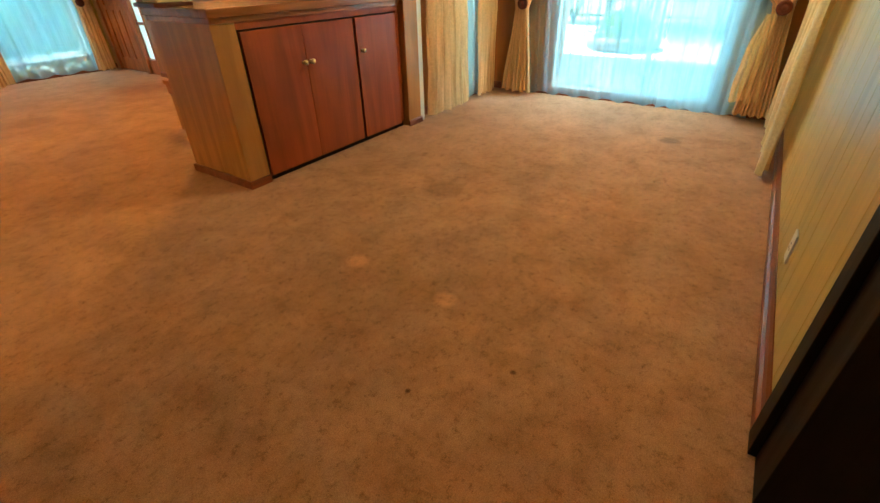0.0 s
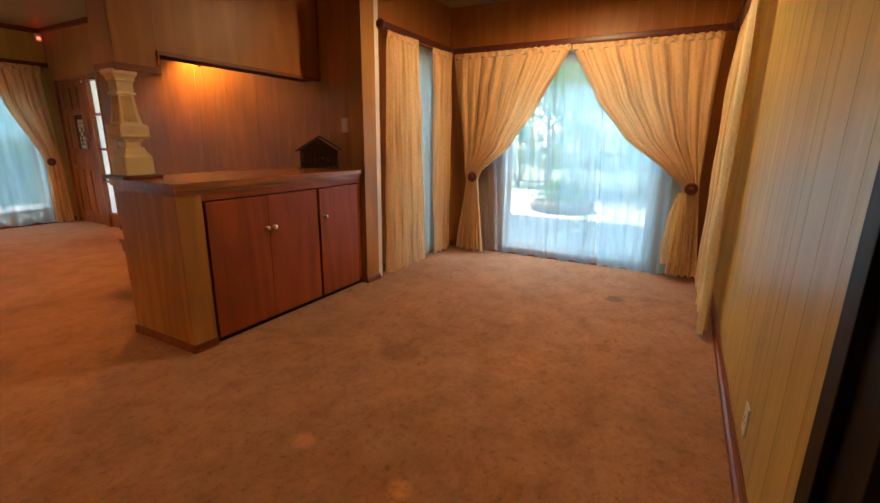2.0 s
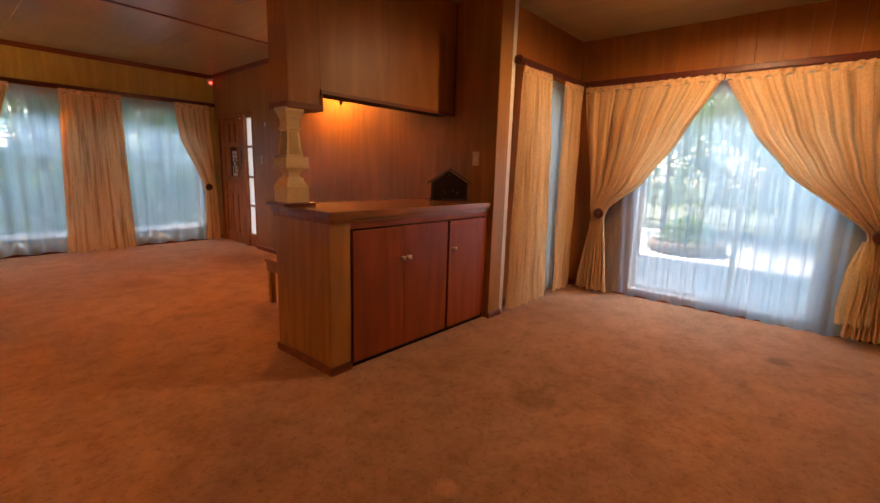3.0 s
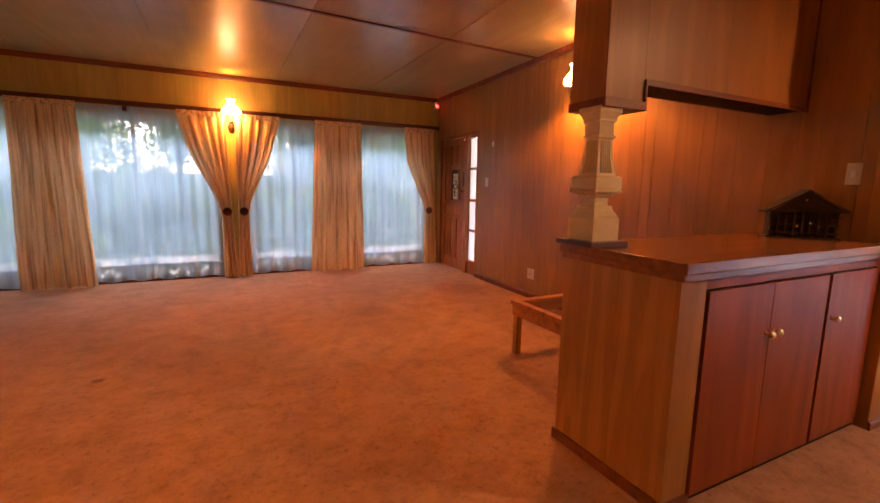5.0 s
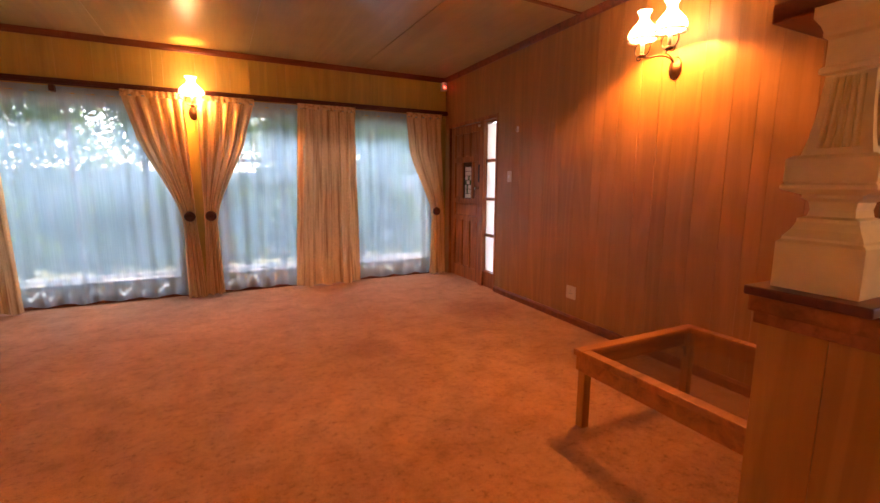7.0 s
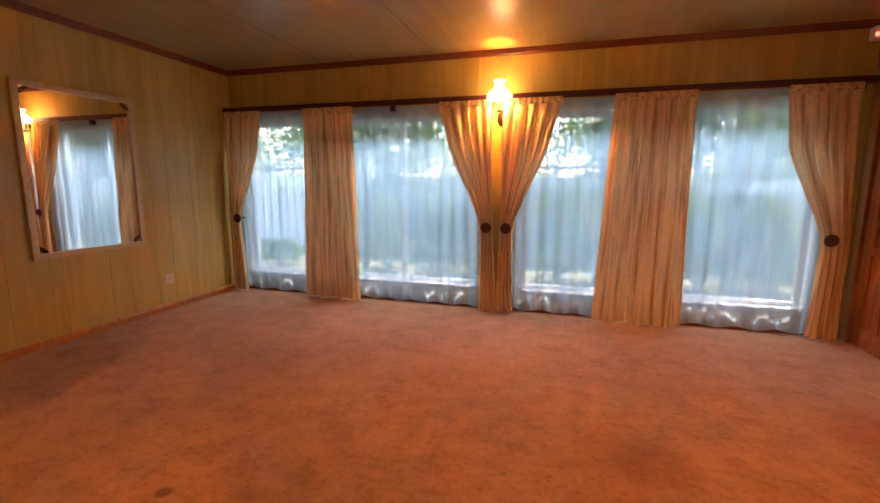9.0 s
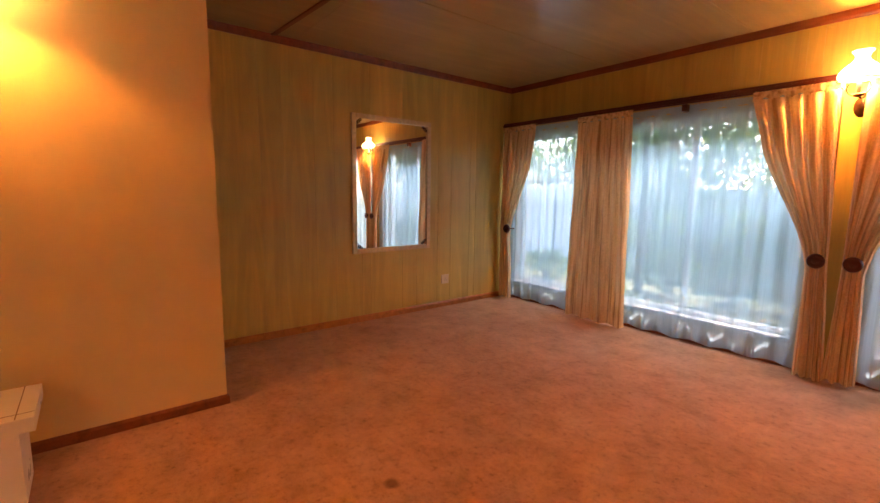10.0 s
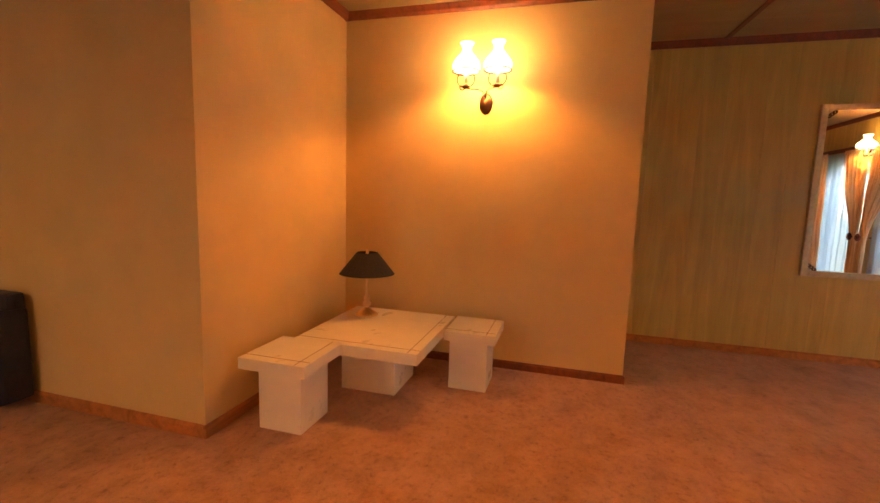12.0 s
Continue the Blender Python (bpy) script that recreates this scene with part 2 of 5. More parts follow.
M_CARPET = carpet_material()
M_OAK = wood("light_oak_panel", (0.62, 0.46, 0.125), 0.32, "Z", 0.10, 0.08, 0.45, 1.7, 0.06, figure=0.1)
M_TEAK = wood("brown_teak_panel", (0.45, 0.21, 0.064), 0.40, "Z", 0.07, 0.10, 0.4, 1.4, 0.04, figure=0.2)
M_HOOD = wood("amber_veneer", (0.40, 0.155, 0.038), 0.38, "Z", 0.06, 0.06, 0.35, 1.8, 0.04, figure=0.2)
M_AMBER = wood("amber_bay_panel", (0.42, 0.165, 0.040), 0.42, "Z", 0.06, 0.08, 0.3, 1.8, 0.04, figure=0.15)
M_CEIL = wood("ceiling_panel", (0.46, 0.32, 0.13), 0.30, "Y", 0.05, 0.0, 0.5, 2.2, 0.015, figure=0.12)
M_TRIM = wood("red_brown_moulding", (0.23, 0.060, 0.018), 0.35, "X", 0.3, 0.1, 0.4)
M_RAIL = wood("dark_mahogany", (0.11, 0.018, 0.010), 0.33, "X", 0.3, 0.1)
M_PINE = wood("honey_pine", (0.45, 0.215, 0.055), 0.38, "Z", 0.10, 0.08, 0.4, 1.6, 0.06, figure=0.4)
M_PINEX = wood("honey_pine_lengthwise", (0.46, 0.17, 0.042), 0.38, "X", 0.25, 0.1, 0.4)
M_MAHOG = wood("mahogany_veneer", (0.33, 0.070, 0.018), 0.38, "Z", 0.18, 0.12, 0.3, 1.8, 0.06, figure=0.3)
M_COUNTER = wood("counter_veneer", (0.33, 0.12, 0.048), 0.16, "X", 0.25, 0.05, 0.6, figure=0.3)
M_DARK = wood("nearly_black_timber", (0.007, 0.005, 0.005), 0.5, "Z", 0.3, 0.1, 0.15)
M_DOOR = wood("meranti_door", (0.44, 0.15, 0.048), 0.35, "Z", 0.28, 0.12, 0.4, figure=0.5)
M_BARN = wood("dark_brown_timber", (0.045, 0.018, 0.010), 0.4, "Z", 0.3, 0.3, 0.4)
M_GARDENWALL = plain("grey_blue_wall_paint", (0.66, 0.74, 0.80), 0.85, 0, 0.08, 2.0, 0.3)
M_GAP = plain("shadow_gap_timber", (0.05, 0.025, 0.012), 0.8)
M_PAPER = plain("peach_wall_paint", (0.66, 0.46, 0.18), 0.6, 0, 0.05, 3.0, 0.12, 0.3)
M_PLASTER = plain("outside_plaster", (0.72, 0.71, 0.68), 0.9, 0, 0.1, 2.0, 0.3)
M_WHITE = plain("white_painted_aluminium", (0.72, 0.74, 0.74), 0.4, 0, 0.04)
M_CREAM = plain("cream_lacquer", (0.80, 0.72, 0.56), 0.3, 0, 0.04, 6, 0.03)
M_CREAMPLASTER = plain("cream_plaster", (0.74, 0.60, 0.36), 0.6, 0, 0.08, 12, 0.15)
M_BRASS = plain("polished_brass", (0.80, 0.58, 0.28), 0.3, 1.0, 0.1)
M_OLDBRASS = plain("aged_bronze", (0.09, 0.05, 0.028), 0.35, 0.9, 0.25, 30)
M_CHROME = plain("chrome", (0.8, 0.78, 0.74), 0.12, 1.0, 0.03)
M_KNOB = plain("pale_brass", (0.92, 0.86, 0.70), 0.25, 0.7, 0.05)
M_PLASTIC = plain("ivory_plastic", (0.66, 0.56, 0.40), 0.4, 0, 0.04)
M_WPLASTIC = plain("white_plastic", (0.78, 0.78, 0.76), 0.35, 0, 0.03)
M_NAVY = plain("dark_navy_vinyl", (0.012, 0.014, 0.035), 0.45, 0, 0.25, 12, 0.2)
M_SHADEDARK = plain("charcoal_fabric", (0.022, 0.016, 0.013), 0.8, 0, 0.15, 80, 0.2)
M_GOLDLINE = plain("gold_inlay", (0.26, 0.12, 0.025), 0.35, 0.5, 0.1)
M_CURTAIN = cloth("striped_curtain", (0.95, 0.67, 0.37), (0.58, 0.29, 0.13), 0.20)
M_CURTAIN2 = cloth("dining_curtain", (0.88, 0.60, 0.32), (0.64, 0.37, 0.17), 0.33)
M_LINING = cloth("pale_curtain_lining", (0.90, 0.72, 0.40), (0.80, 0.56, 0.25), 0.30)
M_PALELINING = cloth("cream_lining", (0.92, 0.84, 0.62), (0.86, 0.74, 0.50), 0.2)
M_SHEER = sheer_material("sheer_voile", 0.43)
M_SHEERTHIN = sheer_material("sheer_voile_thin", 0.62)
M_GLASS = glass_material("window_glass")
M_TABLEGLASS = glass_material("tinted_glass", (0.90, 0.86, 0.80))
M_FROST = frosted_material()
M_OPAL = shade_material()
M_MIRROR, _nt, _b = tree_of("mirror_silver", 0.0, 1.0)
_b.inputs["Base Color"].default_value = (0.9, 0.91, 0.9, 1)
M_LEAF = leaf_material("leaf_green", (0.10, 0.19, 0.04))
M_LEAF2 = leaf_material("leaf_light_green", (0.14, 0.24, 0.05))
M_BARK = plain("bark", (0.13, 0.095, 0.065), 0.9, 0, 0.35, 14, 0.8)
M_GROUND = plain("garden_soil_and_grass", (0.13, 0.14, 0.07), 0.95, 0, 0.35, 1.5, 0.5)
M_PAVE = plain("pale_paving", (0.40, 0.39, 0.37), 0.85, 0, 0.16, 4, 0.4)
M_BLACKMETAL = plain("black_enamel", (0.02, 0.02, 0.02), 0.4, 0.3)
M_RED_LED, _nt, _b = tree_of("red_led", 0.3)
_b.inputs["Base Color"].default_value, _b.inputs["Emission Color"].default_value, _b.inputs["Emission Strength"].default_value = (0.5, 0.02, 0.02, 1), (1, 0.05, 0.03, 1), 2.0
M_STONE = plain("dark_stone", (0.14, 0.10, 0.075), 0.9, 0, 0.3, 6, 0.5)
M_ROOF = plain("roof_sheet", (0.30, 0.16, 0.11), 0.8, 0, 0.2, 3)


# ---- mesh helpers ----
def mesh_of(bm, mat, smooth=False):
    me = bpy.data.meshes.new("mesh")
    bm.normal_update()
    bm.to_mesh(me)
    bm.free()
    me.materials.append(mat)
    if smooth:
        for p in me.polygons:
            p.use_smooth = True
    return me


def thing(name, base, label, category, group="", kind=""):
    ob = new(name)
    ob.location = base
    ob.empty_display_size = 0.1
    return tagged(ob, label, category, group, kind)


def origin_of(ob):
    p = Vector((0, 0, 0))
    while ob:
        p += ob.location
        ob = ob.parent
    return p


def part(name, bm, mat, parent=None, label="", smooth=False, kind=""):
    """Links a bmesh, written in the place's own metres, as one mesh under a thing or a part."""
    if parent is not None:
        bmesh.ops.translate(bm, verts=bm.verts, vec=-origin_of(parent))
    ob = new(name, mesh_of(bm, mat, smooth))
    ob.parent = parent
    return tagged(ob, label, "", "", kind)


def block(bm, x0, x1, y0, y1, z0, z1, bevel=0.0):
    geo = bmesh.ops.create_cube(bm, size=1.0, matrix=Matrix.Translation(((x0 + x1) / 2, (y0 + y1) / 2, (z0 + z1) / 2)) @ Matrix.Diagonal((abs(x1 - x0), abs(y1 - y0), abs(z1 - z0), 1)))
    if bevel:
        edges = list({e for v in geo["verts"] for e in v.link_edges})
        bmesh.ops.bevel(bm, geom=edges, offset=bevel, segments=2, profile=0.6, affect="EDGES")
    return bm


def cube(x0, x1, y0, y1, z0, z1, bevel=0.0):
    return block(bmesh.new(), x0, x1, y0, y1, z0, z1, bevel)


def lathe(bm, profile, place, turns=20, axis=None):
    """Turns a profile of (radius, height) round the upright through place, or round the given axis."""
    rot = Vector((0, 0, 1)).rotation_difference(Vector(axis)).to_matrix() if axis else Matrix.Identity(3)
    rings = []
    for r, h in profile:
        rings.append([bm.verts.new(Vector(place) + rot @ Vector((r * math.cos(a), r * math.sin(a), h))) for a in (2 * math.pi * k / turns for k in range(turns))])
    for a, b in zip(rings, rings[1:]):
        for k in range(turns):
            bm.faces.new((a[k], a[(k + 1) % turns], b[(k + 1) % turns], b[k]))
    return rings


def capped(bm, profile, place, turns=20, axis=None):
    rings = lathe(bm, profile, place, turns, axis)
    bm.faces.new(list(reversed(rings[0])))
    bm.faces.new(rings[-1])
    return bm


def tube(bm, points, radius, sides=8):
    pts = [Vector(p) for p in points]
    rings = []
    for n, p in enumerate(pts):
        d = (pts[min(n + 1, len(pts) - 1)] - pts[max(n - 1, 0)]).normalized()
        rot = Vector((0, 0, 1)).rotation_difference(d).to_matrix()
        r = radius[n] if isinstance(radius, (list, tuple)) else radius
        rings.append([bm.verts.new(p + rot @ Vector((r * math.cos(a), r * math.sin(a), 0))) for a in (2 * math.pi * k / sides for k in range(sides))])
    for a, b in zip(rings, rings[1:]):
        for k in range(sides):
            bm.faces.new((a[k], a[(k + 1) % sides], b[(k + 1) % sides], b[k]))
    bm.faces.new(list(reversed(rings[0])))
    bm.faces.new(rings[-1])
    return bm


def along(p0, p1):
    """Length and pose of a wall line: local x runs along it, local y into the room on its left."""
    d = Vector((p1[0] - p0[0], p1[1] - p0[1], 0))
    return d.length, Matrix.Translation((p0[0], p0[1], 0)) @ Matrix.Rotation(math.atan2(d.y, d.x), 4, "Z")


def wall(name, p0, p1, mat, openings=(), thick=0.2, z0=-0.25, z1=2.9):
    """A solid wall behind the line p0 p1, with real openings (from, to, bottom, top)."""
    length, m = along(p0, p1)
    bm = bmesh.new()
    at = 0.0
    for a, b, lo, hi in sorted(openings):
        if a > at:
            block(bm, at, a, -thick, 0, z0, z1)
        if lo > z0:
            block(bm, a, b, -thick, 0, z0, lo)
        if hi < z1:
            block(bm, a, b, -thick, 0, hi, z1)
        at = b
    if at < length:
        block(bm, at, length, -thick, 0, z0, z1)
    bmesh.ops.transform(bm, matrix=m, verts=bm.verts)
    ob = part(name, bm, mat)
    return tagged(ob, kind="structure")


OAK_W = (0.30, 0.20, 0.40, 0.10, 0.30, 0.20)
BOARD_MESHES = {}
WIDTHS = (0.20, 0.10, 0.15, 0.20, 0.20, 0.12, 0.17, 0.20, 0.15, 0.10, 0.21)


def boards(owner, p0, p1, z0, z1, mat, openings=(), widths=WIDTHS, start=0):
    """Upright wall boards with narrow open joints, each an object of its own."""
    length, m = along(p0, p1)
    x, k = 0.0, start
    stops = sorted({length, *[v for o in openings for v in o[:2] if 0.02 < v < length - 0.02]})
    while x < length - 0.02:
        w = min(widths[k % len(widths)], length - x)
        for s in stops:
            if x + 0.004 < s < x + w:
                w = s - x
                break
        k += 1
        spans = [(z0, z1)]
        for a, b, lo, hi in openings:
            if x + w > a + 0.005 and x < b - 0.005:
                spans = [s for lo0, hi0 in spans for s in ((lo0, min(lo, hi0)), (max(hi, lo0), hi0)) if s[1] - s[0] > 0.03]
        for lo, hi in spans:
            key = (round(w, 3), round(hi - lo, 3), mat.name)
            if key not in BOARD_MESHES:
                bm = cube(0.0006, w - 0.0006, 0.0, 0.009, 0, hi - lo)
                edges = [e for e in bm.edges if abs(e.verts[0].co.z - e.verts[1].co.z) > 0.01 and e.verts[0].co.y > 0.005]
                bmesh.ops.bevel(bm, geom=edges, offset=0.0013, segments=1, affect="EDGES")
                BOARD_MESHES[key] = mesh_of(bm, mat)
            ob = new("board", BOARD_MESHES[key])
            ob.matrix_world = m @ Matrix.Translation((x, 0, lo))
            ob.parent = owner
        x += w


def moulding(name, p0, p1, z0, z1, depth, mat, steps=((0, 1.0), (0.75, 1.0), (0.9, 0.6), (1.0, 0.35)), kind="structure", parent=None, off=0.0):
    """A run of skirting or cornice with a stepped profile: (share of height, share of depth)."""
    length, m = along(p0, p1)
    bm = bmesh.new()
    rows = []
    prof = [(0.0, z0)] + [(depth * d, z0 + (z1 - z0) * h) for h, d in steps] + [(0.0, z1)]
    for x in (0.0, length):
        rows.append([bm.verts.new((x, y + off, z)) for y, z in prof])
    for a in range(len(prof)):
        b = (a + 1) % len(prof)
        bm.faces.new((rows[0][a], rows[1][a], rows[1][b], rows[0][b]))
    bm.faces.new(rows[0][::-1])
    bm.faces.new(rows[1])
    bmesh.ops.recalc_face_normals(bm, faces=bm.faces)
    bmesh.ops.transform(bm, matrix=m, verts=bm.verts)
    ob = part(name, bm, mat, parent)
    return tagged(ob, kind=kind if parent is None else "")


def at_z(table, z):
    zs = [r[0] for r in table]
    if z >= zs[0]:
        return table[0][1]
    for (za, a), (zb, b) in zip(table, table[1:]):
        if zb <= z <= za:
            f = (za - z) / (za - zb)
            f = 0.75 * f + 0.25 * f * f * (3 - 2 * f)
            return a + (b - a) * f
    return table[-1][1]


def drape(p0, p1, left, right, z0, z1, folds, amp, seed=0, rows=44, per=9, ruffle=0.0, lean=0.0, sheer=False):
    """Hanging cloth before the line p0 p1. left, right: tables of (height, distance along the line) from the top down."""
    length, m = along(p0, p1)
    rnd = random.Random(seed)
    n = folds * per
    ph = [rnd.uniform(-0.9, 0.9) for _ in range(folds + 2)]
    hs = [rnd.uniform(0.35, 1.35) for _ in range(folds + 2)]
    bm = bmesh.new()
    uv = bm.loops.layers.uv.new("UVMap")
    grid, full = [], max(at_z(right, z) - at_z(left, z) for z in (z0, z1, (z0 + z1) / 2))
    for i in range(rows + 1):
        z = z1 + (z0 - z1) * i / rows
        lo, hi = at_z(left, z), at_z(right, z)
        squeeze = (hi - lo) / full
        row = []
        for j in range(n + 1):
            s = j / n
            fk = s * folds
            k = int(min(fk, folds - 1))
            f = fk - k
            a = ph[k] * (1 - f) + ph[k + 1] * f
            h = hs[k] * (1 - f) + hs[k + 1] * f
            wave = math.sin(2 * math.pi * fk + a * 0.9 + 0.25 * math.sin(3.1 * z + k))
            if not sheer:
                # round ridges into the room, narrow creases behind
                wave = 2.0 * abs(math.sin(math.pi * fk + a * 0.45 + 0.12 * math.sin(3.1 * z + k))) ** 0.8 - 1.0
            grow = 0.45 + 0.55 * min(1.0, (z1 - z) / 0.5)
            y = amp * h * wave * grow * (0.75 + 0.25 * squeeze) + 0.004 * math.sin(9 * z + 5 * s) + lean * (z1 - z) / (z1 - z0)
            x = lo + (hi - lo) * s + 0.25 * amp * math.cos(2 * math.pi * fk + a) * grow * squeeze
            zz = z + ((0.012 * math.sin(2 * math.pi * fk * 0.5 + seed) + 0.006 * wave) if i == rows else 0.0) + (ruffle * math.sin(5 * math.pi * fk) if i == 0 else 0)
            row.append(bm.verts.new((x, y, zz)))
        grid.append(row)
    for i in range(rows):
        for j in range(n):
            fc = bm.faces.new((grid[i][j], grid[i + 1][j], grid[i + 1][j + 1], grid[i][j + 1]))
            fc.smooth = True
            for lp, (ii, jj) in zip(fc.loops, ((i, j), (i + 1, j), (i + 1, j + 1), (i, j + 1))):
                lp[uv].uv = (jj / n * full * 1.8, ii / rows * 2.2)
    bmesh.ops.transform(bm, matrix=m, verts=bm.verts)
    return bm


def curtain(p0, p1, left, right, folds, amp, label, mat, z0=0.02, z1=2.19, seed=0, sheer=False, group="", lean=0.0):
    mid = Vector((p0[0], p0[1], 0)) + (Vector((p1[0], p1[1], 0)) - Vector((p0[0], p0[1], 0))).normalized() * ((left[0][1] + right[0][1]) / 2)
    root = thing("sheer_curtain" if sheer else "curtain", (mid.x, mid.y, z0), label, "net curtain" if sheer else "curtain", group)
    bm = drape(p0, p1, left, right, z0, z1 - 0.05, folds, amp, seed, lean=lean, sheer=sheer)
    part("drape", bm, mat, root, "", True)
    # gathered heading tape at the top
    bm = drape(p0, p1, [(z1, left[0][1])], [(z1, right[0][1])], z1 - 0.055, z1 + 0.012, folds * 2, amp * 0.4, seed + 5, rows=4, per=6, ruffle=0.004)
    part("heading", bm, mat, root, "", True)
    return root


# ---- floor, ceiling, walls ----
XB0, YB0, XB1, YB1 = 3.13, 2.62, 3.245, 8.42
ZC = 2.72
floor_bm = cube(-3.5, 5.0, -3.2, 8.44, -0.12, 0.0)
tagged(part("floor", floor_bm, M_CARPET), "brown mottled short-pile carpet, worn and lightly stained", "carpet", kind="structure")

bm = bmesh.new()
for a, b in ((-3.5, -1.9), (-1.9, -0.6), (-0.6, 0.70), (0.70, 2.0), (2.0, 3.4), (3.4, 5.0)):
    for c, d in ((-3.2, -0.4), (-0.4, 2.6), (2.6, 5.55), (5.55, 8.44)):
        block(bm, a + 0.003, b - 0.003, c + 0.001, d - 0.001, ZC, ZC + 0.012)
block(bm, -3.5, 5.0, -3.2, 8.44, ZC + 0.0125, ZC + 0.2)
tagged(part("ceiling", bm, M_CEIL), "glossy wood-look ceiling panels with thin dark joints", "ceiling", kind="structure")

WA = ((3.30, 8.42), (-3.40, 8.42))
wa = lambda x: 3.30 - x
WIN_A = ((2.95, 1.68), (1.50, 0.36), (-0.14, -1.78), (-1.95, -3.12))
op_a = [(wa(a), wa(b), 0.23, 2.09) for a, b in WIN_A]
wall_a = wall("wall_north", *WA, M_PLASTER, op_a)
boards(wall_a, WA[0], WA[1], 0, ZC, M_OAK, op_a, OAK_W)

WB = ((XB0, YB0), (XB1, YB1))
len_b, mat_b = along(*WB)
b_at = lambda y: (y - YB0) / (YB1 - YB0) * len_b
DOOR_B = (b_at(7.05), b_at(8.30), -0.25, 2.08)
wall_b = wall("wall_east", (XB0, YB0), (XB1, YB1), M_PLASTER, [DOOR_B], 0.2)
boards(wall_b, *WB, 0, ZC, M_TEAK, [DOOR_B], start=3)

XC = -3.30
wall_c = wall("wall_west", (XC, 8.42), (XC, 4.50), M_PLASTER)
boards(wall_c, (XC, 8.42), (XC, 4.60), 0, ZC, M_OAK, (), OAK_W, 1)

XP, YP0, YP1, XQ = -2.17, 2.385, 4.62, -0.63
bm = cube(-3.5, XP, YP0 - 0.2, YP1, -0.1, ZC)
part("wall_nook_back", bm, M_PAPER, kind="structure")
bm = cube(XP, XQ, -3.2, YP0, -0.1, ZC)
part("wall_nook_side", bm, M_PAPER, kind="structure")

YE, XE = -0.17, 1.12
wall_e = wall("wall_south", (XE, YE), (4.87, YE), M_PLASTER, thick=0.16)
boards(wall_e, (XE + 0.0, YE), (4.87, YE), 0, ZC, M_OAK, start=2)

XD, YN = 4.85, 2.72
op_d = [(0.42 - YE, 1.97 - YE, 0.08, 2.12)]
wall_d = wall("wall_bay_east", (XD, YE), (XD, YN), M_PLASTER, op_d)
boards(wall_d, (XD, YE), (XD, YN), 0, ZC, M_AMBER, op_d)
op_n = [(XD - 4.42, XD - 3.62, 0.06, 2.12)]
wall_n = wall("wall_bay_north", (XD, YN), (XB0 + 0.1, YN), M_PLASTER, op_n, thick=0.18)
boards(wall_n, (XD, YN), (3.40, YN), 0, ZC, M_AMBER, op_n)

# the part of the house behind the start, closed with plain walls
part("wall_back_room", cube(-3.5, 5.0, -3.35, -3.2, -0.1, ZC + 0.1), M_PAPER, kind="structure")
part("wall_back_room_side", cube(2.2, 2.35, -3.2, YE - 0.16, -0.1, ZC), M_PAPER, kind="structure")
part("wall_passage_side", cube(-0.63, -0.30, -3.2, -1.0, -0.1, ZC), M_PAPER, kind="structure")
part("wall_above_opening", cube(-0.3, XE, YE - 0.16, YE, 2.15, ZC), M_PAPER, kind="structure")
bm = cube(XE - 0.085, XE + 0.0, YE - 0.19, YE + 0.032, 0, 2.12, 0.004)
block(bm, XE - 0.24, XE - 0.086, YE - 0.17, YE + 0.012, 0, 2.12, 0.004)
tagged(part("door_frame_passage", bm, M_DARK), "nearly black timber door lining at a passage", "door frame", kind="structure")

# skirtings, cornices and ceiling strips
moulding("baseboard", (XB0, 3.34), (3.2235, 7.05), 0, 0.07, 0.022, M_TRIM, off=0.009)
moulding("baseboard", WA[0], WA[1], 0, 0.07, 0.022, M_TRIM, off=0.009)
moulding("baseboard", (XC, 8.41), (XC, 4.62), 0, 0.065, 0.02, M_PINEX, off=0.009)
moulding("baseboard", (XP, YP1), (XP, YP0), 0, 0.062, 0.014, M_TRIM)
moulding("baseboard", (XC, YP1), (XP + 0.014, YP1), 0, 0.062, 0.014, M_TRIM)
moulding("baseboard", (XP, YP0), (XQ + 0.014, YP0), 0, 0.07, 0.014, M_PINEX)
moulding("baseboard", (XQ, YP0), (XQ, -1.0), 0, 0.07, 0.014, M_PINEX)
moulding("baseboard", (XE + 0.002, YE), (4.85, YE), 0, 0.10, 0.020, M_TRIM, ((0, 1.0), (0.35, 1.0), (0.42, 0.45), (0.8, 0.45), (1.0, 0.2)), off=0.009)
moulding("baseboard", (XD, YE), (XD, YN), 0, 0.07, 0.02, M_TRIM, off=0.009)
moulding("baseboard", (XD, YN), (3.42, YN), 0, 0.07, 0.02, M_TRIM, off=0.009)
CORN = ((0, 0.3), (0.3, 0.7), (0.6, 0.8), (1.0, 1.0))
for nm, a, b in (("cornice", WA[0], WA[1]), ("cornice", (XB0, 3.46), WB[1]), ("cornice", (XC, 8.41), (XC, 4.62)), ("cornice", (XC, YP1), (XP + 0.03, YP1)), ("cornice", (XP, YP1), (XP, YP0)), ("cornice", (XP, YP0), (XQ, YP0)), ("cornice", (XQ, YP0), (XQ, -1.0))):
    moulding(nm, a, b, ZC - 0.062, ZC - 0.001, 0.034, M_TRIM, CORN, off=0.009)
bm = cube(0, 6.56, -0.02, 0.02, ZC - 0.012, ZC - 0.0005, 0.003)
bmesh.ops.transform(bm, matrix=along((-3.28, 5.36), (3.19, 5.76))[1], verts=bm.verts)
tagged(part("trim", bm, M_TRIM), kind="structure")


